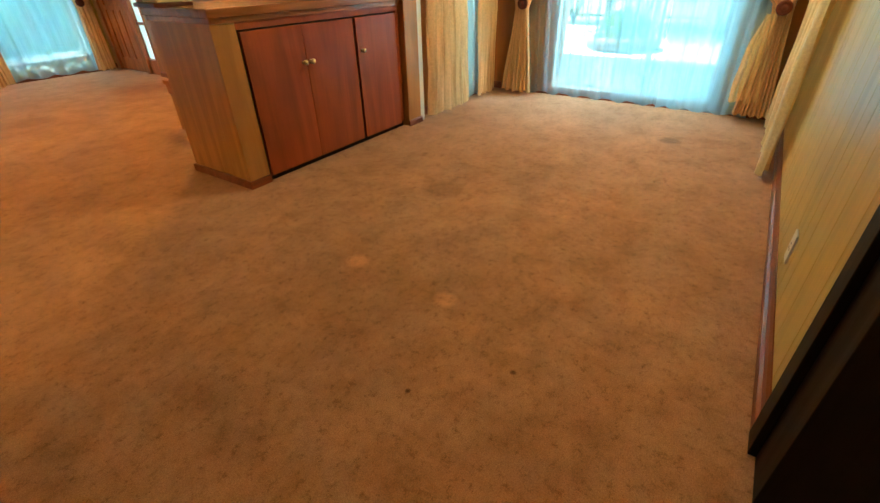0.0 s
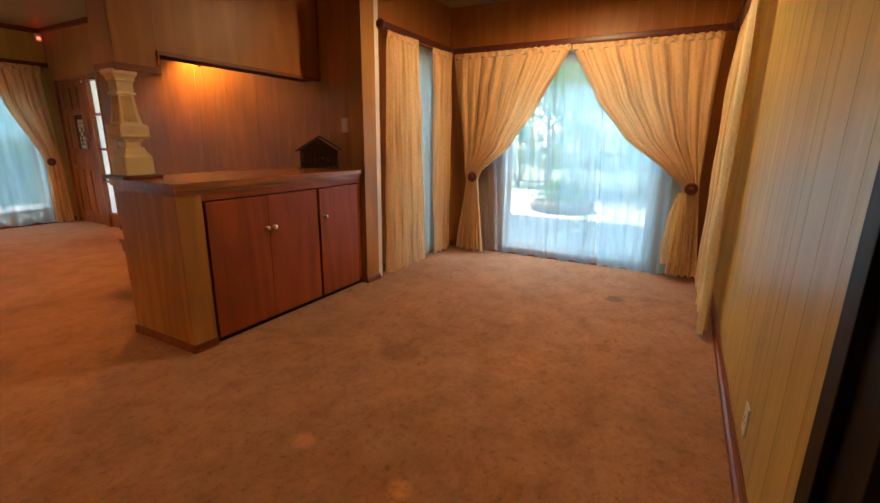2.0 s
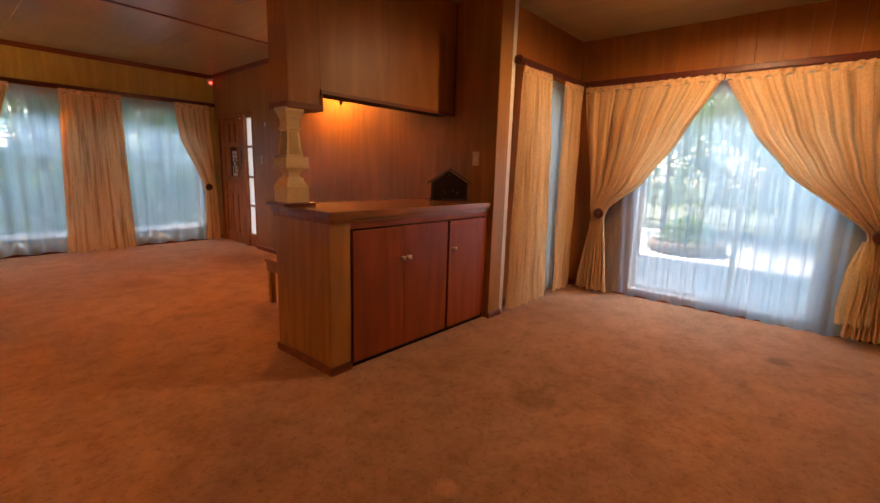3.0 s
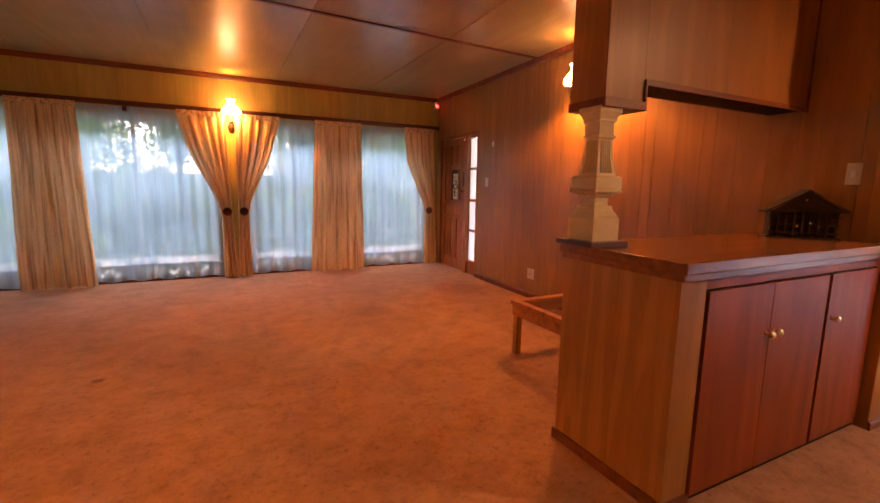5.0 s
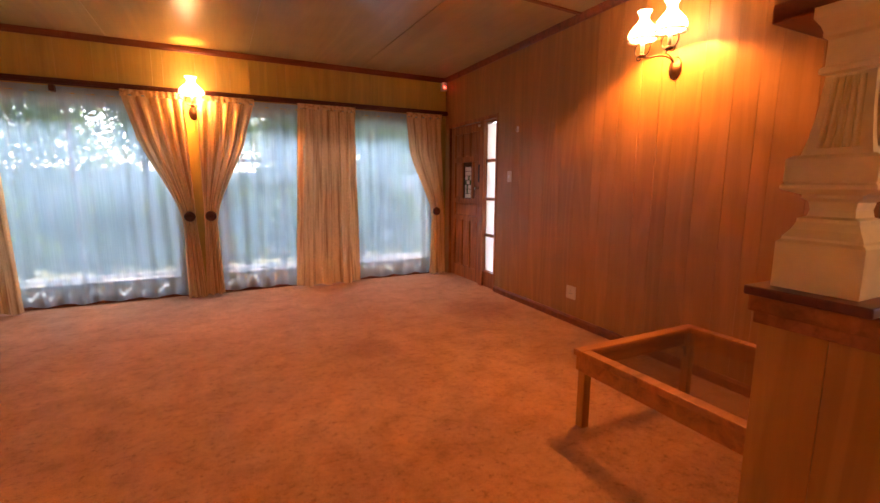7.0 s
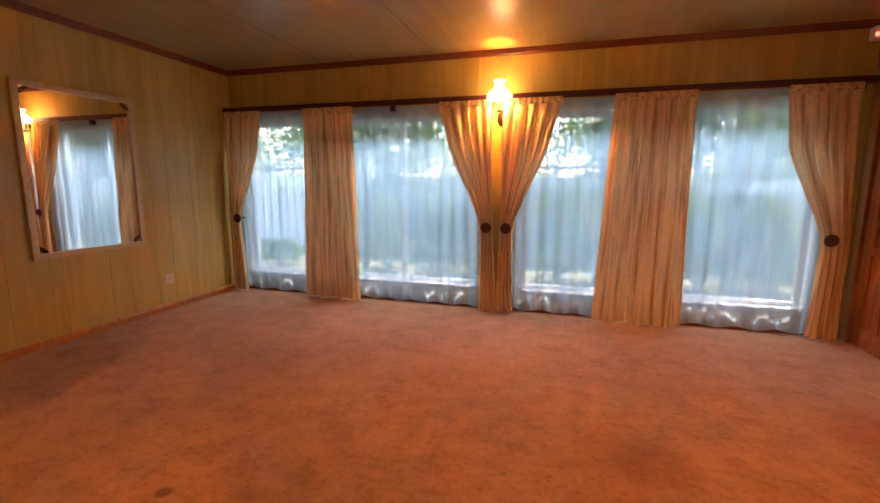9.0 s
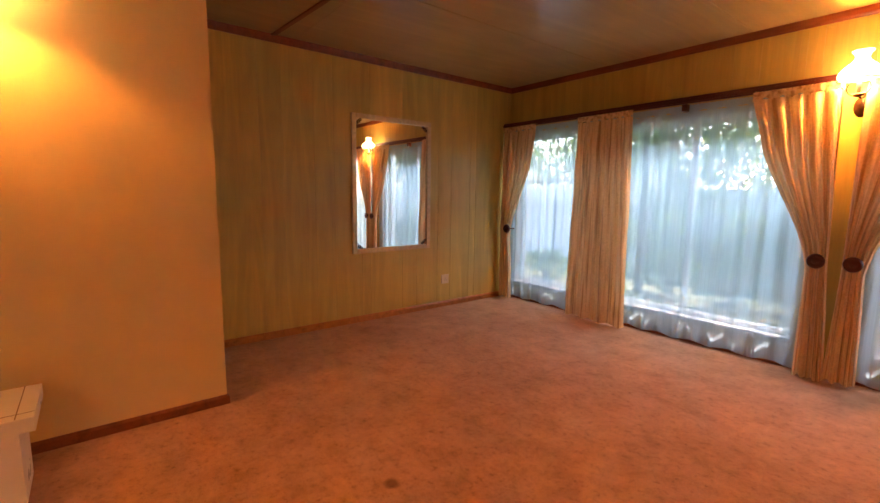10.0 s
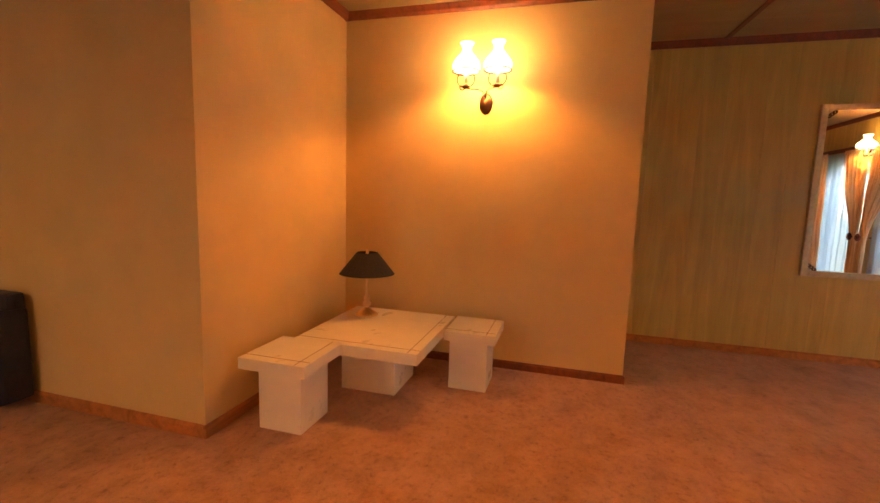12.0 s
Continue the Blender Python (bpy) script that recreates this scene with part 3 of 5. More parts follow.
# ---- windows ----
def window(name, a, b, zlo, zhi, spot, upright=(), level=(), bars=0, mat=M_WHITE):
    """Frame, glazing bars, panes and sill in an opening; spot(x, y) is the place x along the wall and y behind its face."""
    root = new(name)
    p0, d, back = spot
    root.location = (p0[0], p0[1], zlo)
    tagged(root, kind="structure")
    m = along(p0, d)[1]

    def put(nm, x0, x1, y0, y1, z0, z1, mt, bev=0.003, parent=root, label=""):
        bm = cube(x0, x1, y0, y1, z0, z1, bev)
        bmesh.ops.transform(bm, matrix=m, verts=bm.verts)
        return part(nm, bm, mt, parent, label)

    fw = 0.045
    y0, y1 = -0.13, -0.085
    bm = bmesh.new()
    for q in ((a, a + fw, zlo, zhi), (b - fw, b, zlo, zhi), (a + fw, b - fw, zlo, zlo + fw), (a + fw, b - fw, zhi - fw, zhi)):
        block(bm, q[0], q[1], y0, y1, q[2], q[3], 0.003)
    bmesh.ops.transform(bm, matrix=m, verts=bm.verts)
    part("window_frame", bm, mat, root)
    for x in upright:
        put("mullion", x - 0.022, x + 0.022, y0, y1, zlo + fw, zhi - fw, mat)
    for z in level:
        put("transom", a + fw, b - fw, y0 + 0.004, y1 - 0.004, z - 0.018, z + 0.018, mat)
    xs = [a + fw, *[x for x in sorted(upright)], b - fw]
    zs = [zlo + fw, *sorted(level), zhi - fw]
    for xa, xb in zip(xs, xs[1:]):
        for za, zb in zip(zs, zs[1:]):
            g = put("pane", xa, xb, -0.11, -0.106, za, zb, M_GLASS, 0)
            g.visible_shadow = False
    put("window_sill", a - 0.02, b + 0.02, -0.08, 0.012, zlo - 0.03, zlo - 0.002, M_TRIM)
    for k in range(bars):
        x = a + fw + (b - a - 2 * fw) * (k + 0.5) / bars
        bm = tube(bmesh.new(), [(x, -0.17, zlo + 0.01), (x, -0.17, zhi - 0.01)], 0.005, 5)
        bmesh.ops.transform(bm, matrix=m, verts=bm.verts)
        part("security_bar", bm, M_BLACKMETAL, root)
    return root


sp_a = (WA[0], WA[1], 0)
for k, (op, ups, lvs) in enumerate(zip(op_a, ((), (), (wa(-1.02),), ()), ((1.54,), (1.54,), (), (1.54,)))):
    window("window_%d" % (k + 1), *op, sp_a, ups, lvs, bars=9 if k != 2 else 12)
window("window_5", *op_d[0], ((XD, YE), (XD, YN), 0), (1.06 - YE,), (), bars=12)
window("window_6", *op_n[0], ((XD, YN), (3.23, YN), 0), (), (), bars=6)


# ---- front door with side light ----
def front_door():
    root = new("door_1")
    root.location = mat_b @ Vector((DOOR_B[0], 0, 0))
    tagged(root, "varnished reddish timber entrance door beside a glazed side light", kind="structure")

    def put(nm, y0, y1, d0, d1, z0, z1, mt, bev=0.004, parent=root, label=""):
        bm = cube(b_at(y0), b_at(y1), d0, d1, z0, z1, bev)
        bmesh.ops.transform(bm, matrix=mat_b, verts=bm.verts)
        return part(nm, bm, mt, parent, label)

    bm = bmesh.new()
    for q in ((7.05, 7.085, 0, 2.08), (8.265, 8.30, 0, 2.08), (7.36, 7.44, 0, 2.035), (7.085, 8.265, 2.035, 2.08)):
        block(bm, b_at(q[0]), b_at(q[1]), -0.12, 0.014, q[2], q[3], 0.004)
    bmesh.ops.transform(bm, matrix=mat_b, verts=bm.verts)
    part("door_frame", bm, M_DOOR, root, "reddish timber frame")
    put("side_rail", 7.085, 7.36, -0.07, -0.02, 0.0, 0.195, M_DOOR)
    put("side_rail", 7.085, 7.36, -0.07, -0.02, 2.005, 2.035, M_DOOR)
    zz = (0.195, 0.652, 1.10, 1.56, 2.005)
    for z in zz[1:-1]:
        put("glazing_bar", 7.085, 7.36, -0.07, -0.02, z - 0.018, z + 0.018, M_DOOR)
    for za, zb in zip(zz, zz[1:]):
        g = put("pane", 7.085, 7.36, -0.05, -0.045, za + 0.012, zb - 0.012, M_FROST, 0, root, "obscured glass pane")
    leaf = put("door_leaf", 7.44, 8.265, -0.075, -0.035, 0.006, 2.03, M_DOOR, 0.002)
    # stiles and rails stand proud of the leaf, and raised fields stand in the spaces between
    bm = bmesh.new()
    for q in ((7.44, 7.55, 0.006, 2.03), (8.155, 8.265, 0.006, 2.03), (7.55, 8.155, 0.006, 0.17), (7.55, 8.155, 0.80, 0.86), (7.55, 8.155, 1.03, 1.09), (7.55, 8.155, 1.56, 1.63), (7.55, 8.155, 1.93, 2.03),
              (7.735, 7.765, 0.17, 0.80), (7.94, 7.97, 0.17, 0.80), (7.735, 7.765, 1.63, 1.93), (7.94, 7.97, 1.63, 1.93), (7.665, 7.70, 1.09, 1.56), (7.935, 7.97, 1.09, 1.56)):
        block(bm, b_at(q[0]), b_at(q[1]), -0.035, -0.018, q[2], q[3], 0.003)
    bmesh.ops.transform(bm, matrix=mat_b, verts=bm.verts)
    part("stiles_and_rails", bm, M_DOOR, leaf)
    fields = [(7.55, 7.735, 0.17, 0.80), (7.765, 7.94, 0.17, 0.80), (7.97, 8.155, 0.17, 0.80), (7.55, 8.155, 0.86, 1.03), (7.55, 7.735, 1.63, 1.93), (7.765, 7.94, 1.63, 1.93), (7.97, 8.155, 1.63, 1.93), (7.55, 7.665, 1.09, 1.56), (7.97, 8.155, 1.09, 1.56)]
    for q in fields:
        put("raised_panel", q[0] + 0.018, q[1] - 0.018, -0.036, -0.024, q[2] + 0.018, q[3] - 0.018, M_DOOR, 0.006, leaf)
    # leaded pane: small pale and dark quarries, daylight painted into the opaque pale ones
    rnd = random.Random(4)
    put("leaded_backing", 7.70, 7.935, -0.036, -0.031, 1.09, 1.56, M_GAP, 0, leaf)
    for i in range(4):
        for j in range(7):
            y, z = 7.745 + i * 0.04, 1.125 + j * 0.058
            g = put("leaded_pane", y - 0.017, y + 0.017, -0.031, -0.027, z - 0.026, z + 0.026, rnd.choice((M_GLOWGLASS, M_GLOWGLASS, M_GREENGLASS)), 0, leaf)
    knob = mat_b @ Vector((b_at(7.49), -0.018, 1.23))
    axis = mat_b.to_3x3() @ Vector((0, 1, 0))
    bm = capped(bmesh.new(), [(0.026, 0), (0.026, 0.006), (0.009, 0.008), (0.009, 0.035), (0.022, 0.042), (0.027, 0.055), (0.02, 0.068), (0.004, 0.07)], knob, 16, axis)
    part("door_handle", bm, M_CHROME, leaf, "chrome knob", True)
    put("lock", 7.47, 7.50, -0.018, 0.0, 1.30, 1.52, M_BLACKMETAL, 0.004, leaf, "black security lock and pull")
    put("door_closer", 7.45, 7.50, -0.018, 0.01, 1.975, 2.0, M_WPLASTIC, 0.003, leaf)
    return root


M_GLOWGLASS = plain("daylit_patterned_glass", (0.75, 0.74, 0.66), 0.2, 0, 0.2, 40, 0.4)
M_GREENGLASS = plain("green_patterned_glass", (0.12, 0.2, 0.10), 0.2, 0, 0.3, 40, 0.4)
front_door()

# ---- curtain rails ----
def rail(p0, p1, label, z0=2.20, z1=2.262, depth=0.028):
    length, m = along(p0, p1)
    bm = cube(0, length, 0, depth, z0, z1, 0.008)
    block(bm, 0, length, depth, depth + 0.01, z0 + 0.012, z1 - 0.02, 0.004)
    bmesh.ops.transform(bm, matrix=m, verts=bm.verts)
    ob = part("curtain_pelmet", bm, M_RAIL)
    tagged(ob, label, "curtain rail", "curtain rails")
    return ob


rail((3.20, 8.31), (0.24, 8.31), "dark mahogany curtain rail along the window wall beside a lamp")
rail((0.0, 8.31), (-3.29, 8.31), "dark mahogany curtain rail reaching the pale panelled wall")
rail((4.69, YE + 0.02), (4.69, 2.60), "dark mahogany curtain rail above the large bay window")
rail((4.68, 2.60), (3.38, 2.60), "short dark mahogany curtain rail beside a timber post")
rail((3.10, -0.065), (4.66, -0.065), "dark mahogany curtain rail along the panelled side wall")
for x, y, z in ((3.36, 2.588, 2.231), (3.10, -0.047, 2.231)):
    fin = bmesh.new()
    capped(fin, [(0.012, 0.0), (0.034, 0.006), (0.043, 0.022), (0.043, 0.036), (0.034, 0.052), (0.012, 0.058)], (x, y, z), 18, (-1, 0, 0))
    tagged(part("rail_finial", fin, M_RAIL, None, "", True), "rounded dark mahogany end knob of a curtain rail", "curtain rail end", "rail ends")
for x, y0 in ((3.1, 8.345), (1.6, 8.345), (0.3, 8.345), (-0.1, 8.345), (-1.06, 8.345), (-2.1, 8.345), (-3.2, 8.345)):
    tagged(part("rail_bracket", cube(x - 0.022, x + 0.022, 8.285, 8.411, 2.14, 2.198, 0.003), M_RAIL), "dark timber bracket under a curtain rail", "curtain rail bracket", "rail brackets")

# ---- curtains ----
CA = ((3.30, 8.25), (-3.40, 8.25))
CS = ((3.30, 8.345), (-3.40, 8.345))
ca = lambda x: 3.30 - x
GA = "curtains of the window wall"
for a, b, s in ((3.08, 1.62, 1), (1.56, 0.24, 2), (0.0, -1.86, 3), (-1.90, -3.20, 4)):
    curtain(*CS, [(2.19, ca(a)), (0, ca(a))], [(2.19, ca(b)), (0, ca(b))], int(abs(a - b) * 6.5), 0.020, "white voile net curtain hanging in soft folds before a window", M_SHEER, 0.03, 2.185, s, True, "net curtains")
curtain(*CA, [(2.19, ca(3.10)), (0.0, ca(3.16))], [(2.19, ca(2.58)), (1.7, ca(2.63)), (0.95, ca(2.93)), (0.8, ca(2.95)), (0.0, ca(2.92))], 5, 0.044, "pinkish striped curtain tied back beside the entrance door", M_CURTAIN, 0.02, 2.195, 11, False, GA)
curtain(*CA, [(2.19, ca(1.895)), (0, ca(1.93))], [(2.19, ca(1.20)), (0, ca(1.11))], 7, 0.048, "pinkish striped curtain hanging straight in full folds", M_CURTAIN, 0.012, 2.195, 12, False, GA)
curtain(*CA, [(2.19, ca(0.73)), (1.75, ca(0.62)), (1.0, ca(0.31)), (0.85, ca(0.28)), (0, ca(0.31))], [(2.19, ca(0.16)), (0.92, ca(0.15)), (0, ca(0.12))], 5, 0.044, "pinkish striped curtain tied back under a wall lamp, slightly narrower", M_CURTAIN, 0.02, 2.195, 13, False, GA)
curtain(*CA, [(2.19, ca(0.04)), (0.92, ca(0.07)), (0, ca(0.13))], [(2.19, ca(-0.52)), (1.75, ca(-0.41)), (1.0, ca(-0.09)), (0.85, ca(-0.06)), (0, ca(-0.06))], 5, 0.044, "pinkish striped curtain tied back under a wall lamp, slightly wider", M_CURTAIN, 0.0, 2.195, 14, False, GA)
curtain(*CA, [(2.19, ca(-1.52)), (0, ca(-1.46))], [(2.19, ca(-2.15)), (0, ca(-2.20))], 7, 0.048, "pinkish striped curtain hanging straight between two nets", M_CURTAIN, 0.012, 2.195, 15, False, GA)
curtain(*CA, [(2.19, ca(-2.73)), (1.7, ca(-2.80)), (0.98, ca(-3.08)), (0.8, ca(-3.10)), (0, ca(-3.05))], [(2.19, ca(-3.26)), (0, ca(-3.24))], 5, 0.040, "pinkish striped curtain tied back beside the mirror wall", M_CURTAIN, 0.02, 2.195, 16, False, GA)

CD = ((4.67, YE), (4.67, YN))
cd = lambda y: y - YE
GD = "curtains of the dining bay"
curtain((4.775, YE), (4.775, YN), [(2.19, cd(0.95)), (0, cd(0.90))], [(2.19, cd(2.45)), (0, cd(2.30))], 12, 0.016, "white voile net curtain before the large bay window", M_SHEERTHIN, 0.02, 2.185, 21, True, "net curtains")
curtain((4.80, YE), (4.80, YN), [(2.19, cd(0.05)), (0, cd(0.12))], [(2.19, cd(1.35)), (0, cd(1.30))], 11, 0.014, "white voile net curtain before the large bay window", M_SHEERTHIN, 0.02, 2.185, 28, True, "net curtains")
curtain((4.745, YE), (4.745, YN), [(2.19, cd(0.05)), (0, cd(0.10))], [(2.19, cd(0.98)), (0, cd(0.86))], 8, 0.012, "second white voile layer drawn aside before the bay window", M_SHEER, 0.02, 2.185, 29, True, "net curtains")
curtain(*CD, [(2.19, cd(1.29)), (1.65, cd(1.58)), (1.23, cd(1.87)), (0.94, cd(2.20)), (0.85, cd(2.23)), (0.0, cd(2.14))], [(2.19, cd(2.56)), (0.95, cd(2.40)), (0.85, cd(2.38)), (0, cd(2.50))], 8, 0.050, "beige brocade curtain swept aside and tied low", M_CURTAIN2, 0.03, 2.195, 22, False, GD)
rc = curtain(*CD, [(2.19, cd(0.02)), (0.95, cd(0.04)), (0, cd(-0.06))], [(2.19, cd(1.28)), (1.7, cd(1.02)), (1.35, cd(0.74)), (1.0, cd(0.30)), (0.93, cd(0.19)), (0.84, cd(0.17)), (0.0, cd(0.22))], 9, 0.050, "beige brocade curtain swept aside and tied, its hem ragged", M_CURTAIN2, 0.05, 2.195, 23, False, GD)
part("torn_lining", drape((4.65, YE), (4.65, YN), [(0.84, cd(0.13)), (0.5, cd(0.07)), (0.16, cd(0.05))], [(0.84, cd(0.20)), (0.6, cd(0.26)), (0.3, cd(0.28)), (0.16, cd(0.27))], 0.16, 0.84, 4, 0.014, 31, rows=24), M_LINING, rc, "torn pale lining hanging out", True)
CN = ((4.66, 2.575), (3.36, 2.575))
cn = lambda x: 4.66 - x
curtain((4.66, 2.66), (3.36, 2.66), [(2.19, cn(4.40)), (0, cn(4.40))], [(2.19, cn(3.66)), (0, cn(3.66))], 7, 0.015, "white voile net curtain before the narrow window", M_SHEER, 0.02, 2.185, 24, True, "net curtains")
curtain(*CN, [(2.19, cn(4.64)), (0, cn(4.62))], [(2.19, cn(4.21)), (0, cn(4.27))], 6, 0.026, "beige brocade curtain in the corner of the bay", M_CURTAIN2, 0.03, 2.195, 25, False, GD)
curtain(*CN, [(2.19, cn(3.93)), (0, cn(4.06))], [(2.19, cn(3.42)), (0, cn(3.37))], 6, 0.034, "beige brocade curtain hanging straight beside a timber post", M_CURTAIN2, 0.02, 2.195, 26, False, GD)
CE = ((3.0, -0.075), (4.7, -0.075))
side = curtain(*CE, [(2.19, 0.32), (0, 0.28)], [(2.19, 1.62), (0, 1.62)], 8, 0.036, "pale lined curtain hanging along the panelled side wall", M_LINING, 0.05, 2.195, 27, False, GD)
part("turned_edge", drape((3.0, -0.055), (4.7, -0.055), [(2.19, 0.30), (0.5, 0.27), (0.04, 0.24)], [(2.19, 0.44), (0.5, 0.40), (0.04, 0.36)], 0.04, 2.18, 1, 0.022, 41, rows=36, per=14), M_PALELINING, side, "pale turned-back lining edge", True)


def holdback(x, y, z, out, wall_gap, label):
    """A turned disc on a rod: the place of the disc, the way it faces, and its distance from the wall."""
    o = Vector(out)
    root = thing("curtain_holdback", Vector((x, y, z)) - o * wall_gap, label, "curtain holdback", "curtain holdbacks")
    part("rod", tube(bmesh.new(), [Vector((x, y, z)) - o * wall_gap, (x, y, z)], 0.009), M_RAIL, root)
    bm = capped(bmesh.new(), [(0.01, -0.012), (0.05, -0.010), (0.056, 0.0), (0.05, 0.012), (0.038, 0.016), (0.034, 0.010), (0.022, 0.012), (0.016, 0.024), (0.002, 0.028)], (x, y, z), 20, out)
    part("disc", bm, M_RAIL, root, "turned dark timber disc", True)
    return root


for x, z in ((2.99, 0.905), (0.215, 0.915), (0.01, 0.915), (-3.09, 0.93)):
    holdback(x, 8.19, z, (0, -1, 0) if x > -3 else (0, -1, 0), 0.22, "dark turned timber curtain holdback on a short rod")
for y in (0.10, 2.285):
    holdback(4.62, y, 0.885, (-1, 0, 0), 0.22, "dark turned timber holdback gathering a brocade curtain")


# ---- wall lamps ----
def lamp_shade_profile(k=1.0):
    return [(0.066 * k, 0.0), (0.078 * k, 0.012 * k), (0.080 * k, 0.03 * k), (0.072 * k, 0.055 * k), (0.050 * k, 0.085 * k), (0.032 * k, 0.108 * k), (0.025 * k, 0.128 * k), (0.028 * k, 0.15 * k), (0.040 * k, 0.17 * k)]


def wall_lamp(x, y, z, out, arms, label, reach=0.21, watts=1.0, wide=1.2, rise=0.18):
    """z: middle of the back plate. arms: sideways offsets of the burners."""
    o = Vector(out)
    side = Vector((-o.y, o.x, 0))
    base = Vector((x, y, z))
    root = thing("wall_lamp", base, label, "wall lamp", "wall lamps")
    m = Matrix.Translation(base) @ Vector((0, 0, 1)).rotation_difference(o).to_matrix().to_4x4()
    bm = bmesh.new()
    capped(bm, [(0.045, 0), (0.05, 0.006), (0.042, 0.012), (0.028, 0.016), (0.022, 0.026), (0.004, 0.03)], (0, 0, 0), 20)
    bmesh.ops.transform(bm, matrix=m, verts=bm.verts)
    for v in bm.verts:
        v.co.z = z + (v.co.z - z) * 1.55
    part("back_plate", bm, M_OLDBRASS, root, "oval bronze back plate", True)
    for s in arms:
        c = base + o * reach + side * s + Vector((0, 0, rise))
        low = c + Vector((0, 0, -0.105))
        arm_pts = [base + o * 0.02 + Vector((0, 0, 0.03)), base + o * (reach * 0.5) + side * s * 0.1 + Vector((0, 0, rise - 0.06)), base + o * reach + side * s * 0.5 + Vector((0, 0, rise - 0.145)), low]
        fine = []
        for i in range(15):
            t = i / 14
            a, b_, c_, d_ = arm_pts
            fine.append(a * (1 - t) ** 3 + b_ * 3 * t * (1 - t) ** 2 + c_ * 3 * t * t * (1 - t) + d_ * t ** 3)
        arm = part("arm", tube(bmesh.new(), fine, 0.005), M_OLDBRASS, root, "", True)
        curl = 1 if s >= 0 else -1
        part("scroll", tube(bmesh.new(), [low + side * curl * 0.026 + (side * -curl * math.cos(t) - Vector((0, 0, math.sin(t)))) * 0.024 * (1 - t / 9) for t in [k * 0.4 for k in range(14)]], 0.0045, 6), M_OLDBRASS, arm, "", True)
        for q in (-1, 1):
            part("wire_loop", tube(bmesh.new(), [low + Vector((0, 0, 0.052)) + side * q * (0.012 + 0.05 * math.cos(t)) + Vector((0, 0, 0.052 * math.sin(t))) for t in [-1.5 + 3.0 * k / 12 for k in range(13)]], 0.004, 6), M_OLDBRASS, arm, "", True)
        part("burner", capped(bmesh.new(), [(0.008, -0.012), (0.026, -0.004), (0.03, 0.006), (0.018, 0.012), (0.016, 0.016)], low, 16), M_OLDBRASS, arm, "bronze burner cup", True)
        part("candle_tube", capped(bmesh.new(), [(0.013, 0.0165), (0.013, 0.09), (0.009, 0.104)], low, 14), M_CREAM, arm, "cream candle tube", True)
        # wire gallery that carries the shade
        ring = bmesh.new()
        tube(ring, [c + Vector((0.079 * wide * math.cos(a), 0.079 * wide * math.sin(a), 0.0)) for a in (2 * math.pi * k / 24 for k in range(25))], 0.006, 6)
        part("gallery", ring, M_OLDBRASS, arm, "bronze wire gallery", True)
        part("bulb", capped(bmesh.new(), [(0.004, 0.0), (0.006, 0.010), (0.006, 0.022), (0.003, 0.036), (0.001, 0.042)], c, 12), M_BULB, arm, "", True)
        bm = bmesh.new()
        lathe(bm, [(r_ * wide, h_ * 1.08) for r_, h_ in lamp_shade_profile()], c + Vector((0, 0, 0.004)), 28)
        g = part("shade", bm, M_OPAL, arm, "white opal glass shade", True)
        ld = bpy.data.lights.new("lamp_light", "POINT")
        ld.energy, ld.color, ld.shadow_soft_size = LAMP * watts, (1.0, 0.39, 0.075), 0.016
        lo = new("lamp_light", ld)
        lo.location = c + Vector((0, 0, 0.034))
    return root


M_BULB, _nt, _b = tree_of("glowing_bulb", 0.4)
_b.inputs["Emission Color"].default_value, _b.inputs["Emission Strength"].default_value = (1.0, 0.7, 0.35, 1), 12.0
wall_lamp(0.118, 8.409, 2.035, (0, -1, 0), (0.0,), "small bronze wall lamp with one opal glass shade between curtains", watts=0.5, wide=1.5, rise=0.15)
nb = mat_b.to_3x3() @ Vector((0, 1, 0))
pb = mat_b @ Vector((b_at(4.83), 0.01, 2.10))
wall_lamp(pb.x, pb.y, 2.075, tuple(nb), (-0.105, 0.105), "bronze wall lamp with two opal glass shades on teak panelling", watts=0.35)
wall_lamp(XP + 0.001, 3.53, 2.0, (1, 0, 0), (-0.11, 0.11), "bronze wall lamp with two opal glass shades on peach wall", watts=0.15)


# out-of-view fitting added to brighten the dining carpet and curtains
root = thing("fill_ceiling_light", (3.55, 1.15, ZC), "added unseen bronze drum ceiling light, open below, over the dining carpet", "ceiling light")
part("base", capped(bmesh.new(), [(0.11, -0.03), (0.12, -0.02), (0.12, 0.0)], (3.55, 1.15, ZC - 0.001), 28), M_BRASS, root, "brass base ring", True)
# drum rim reaches below the light to keep it off the upper walls
bm = bmesh.new()
lathe(bm, [(0.12, -0.012), (0.235, -0.016), (0.24, -0.03), (0.24, -0.13), (0.236, -0.13), (0.236, -0.032)], (3.55, 1.15, ZC - 0.001), 32)
part("drum", bm, M_OLDBRASS, root, "bronze drum", True)
ld = bpy.data.lights.new("lamp_light", "POINT")
ld.energy, ld.color, ld.shadow_soft_size = LAMP * DINING, (1.0, 0.62, 0.28), 0.06
new("lamp_light", ld).location = (3.55, 1.15, ZC - 0.07)
# passage lamp out of view, added for a little warm fill
wall_lamp(XQ + 0.001, -0.55, 2.0, (1, 0, 0), (-0.10, 0.10), "added unseen passage wall lamp, bronze with two white opal glass shades", watts=0.03)


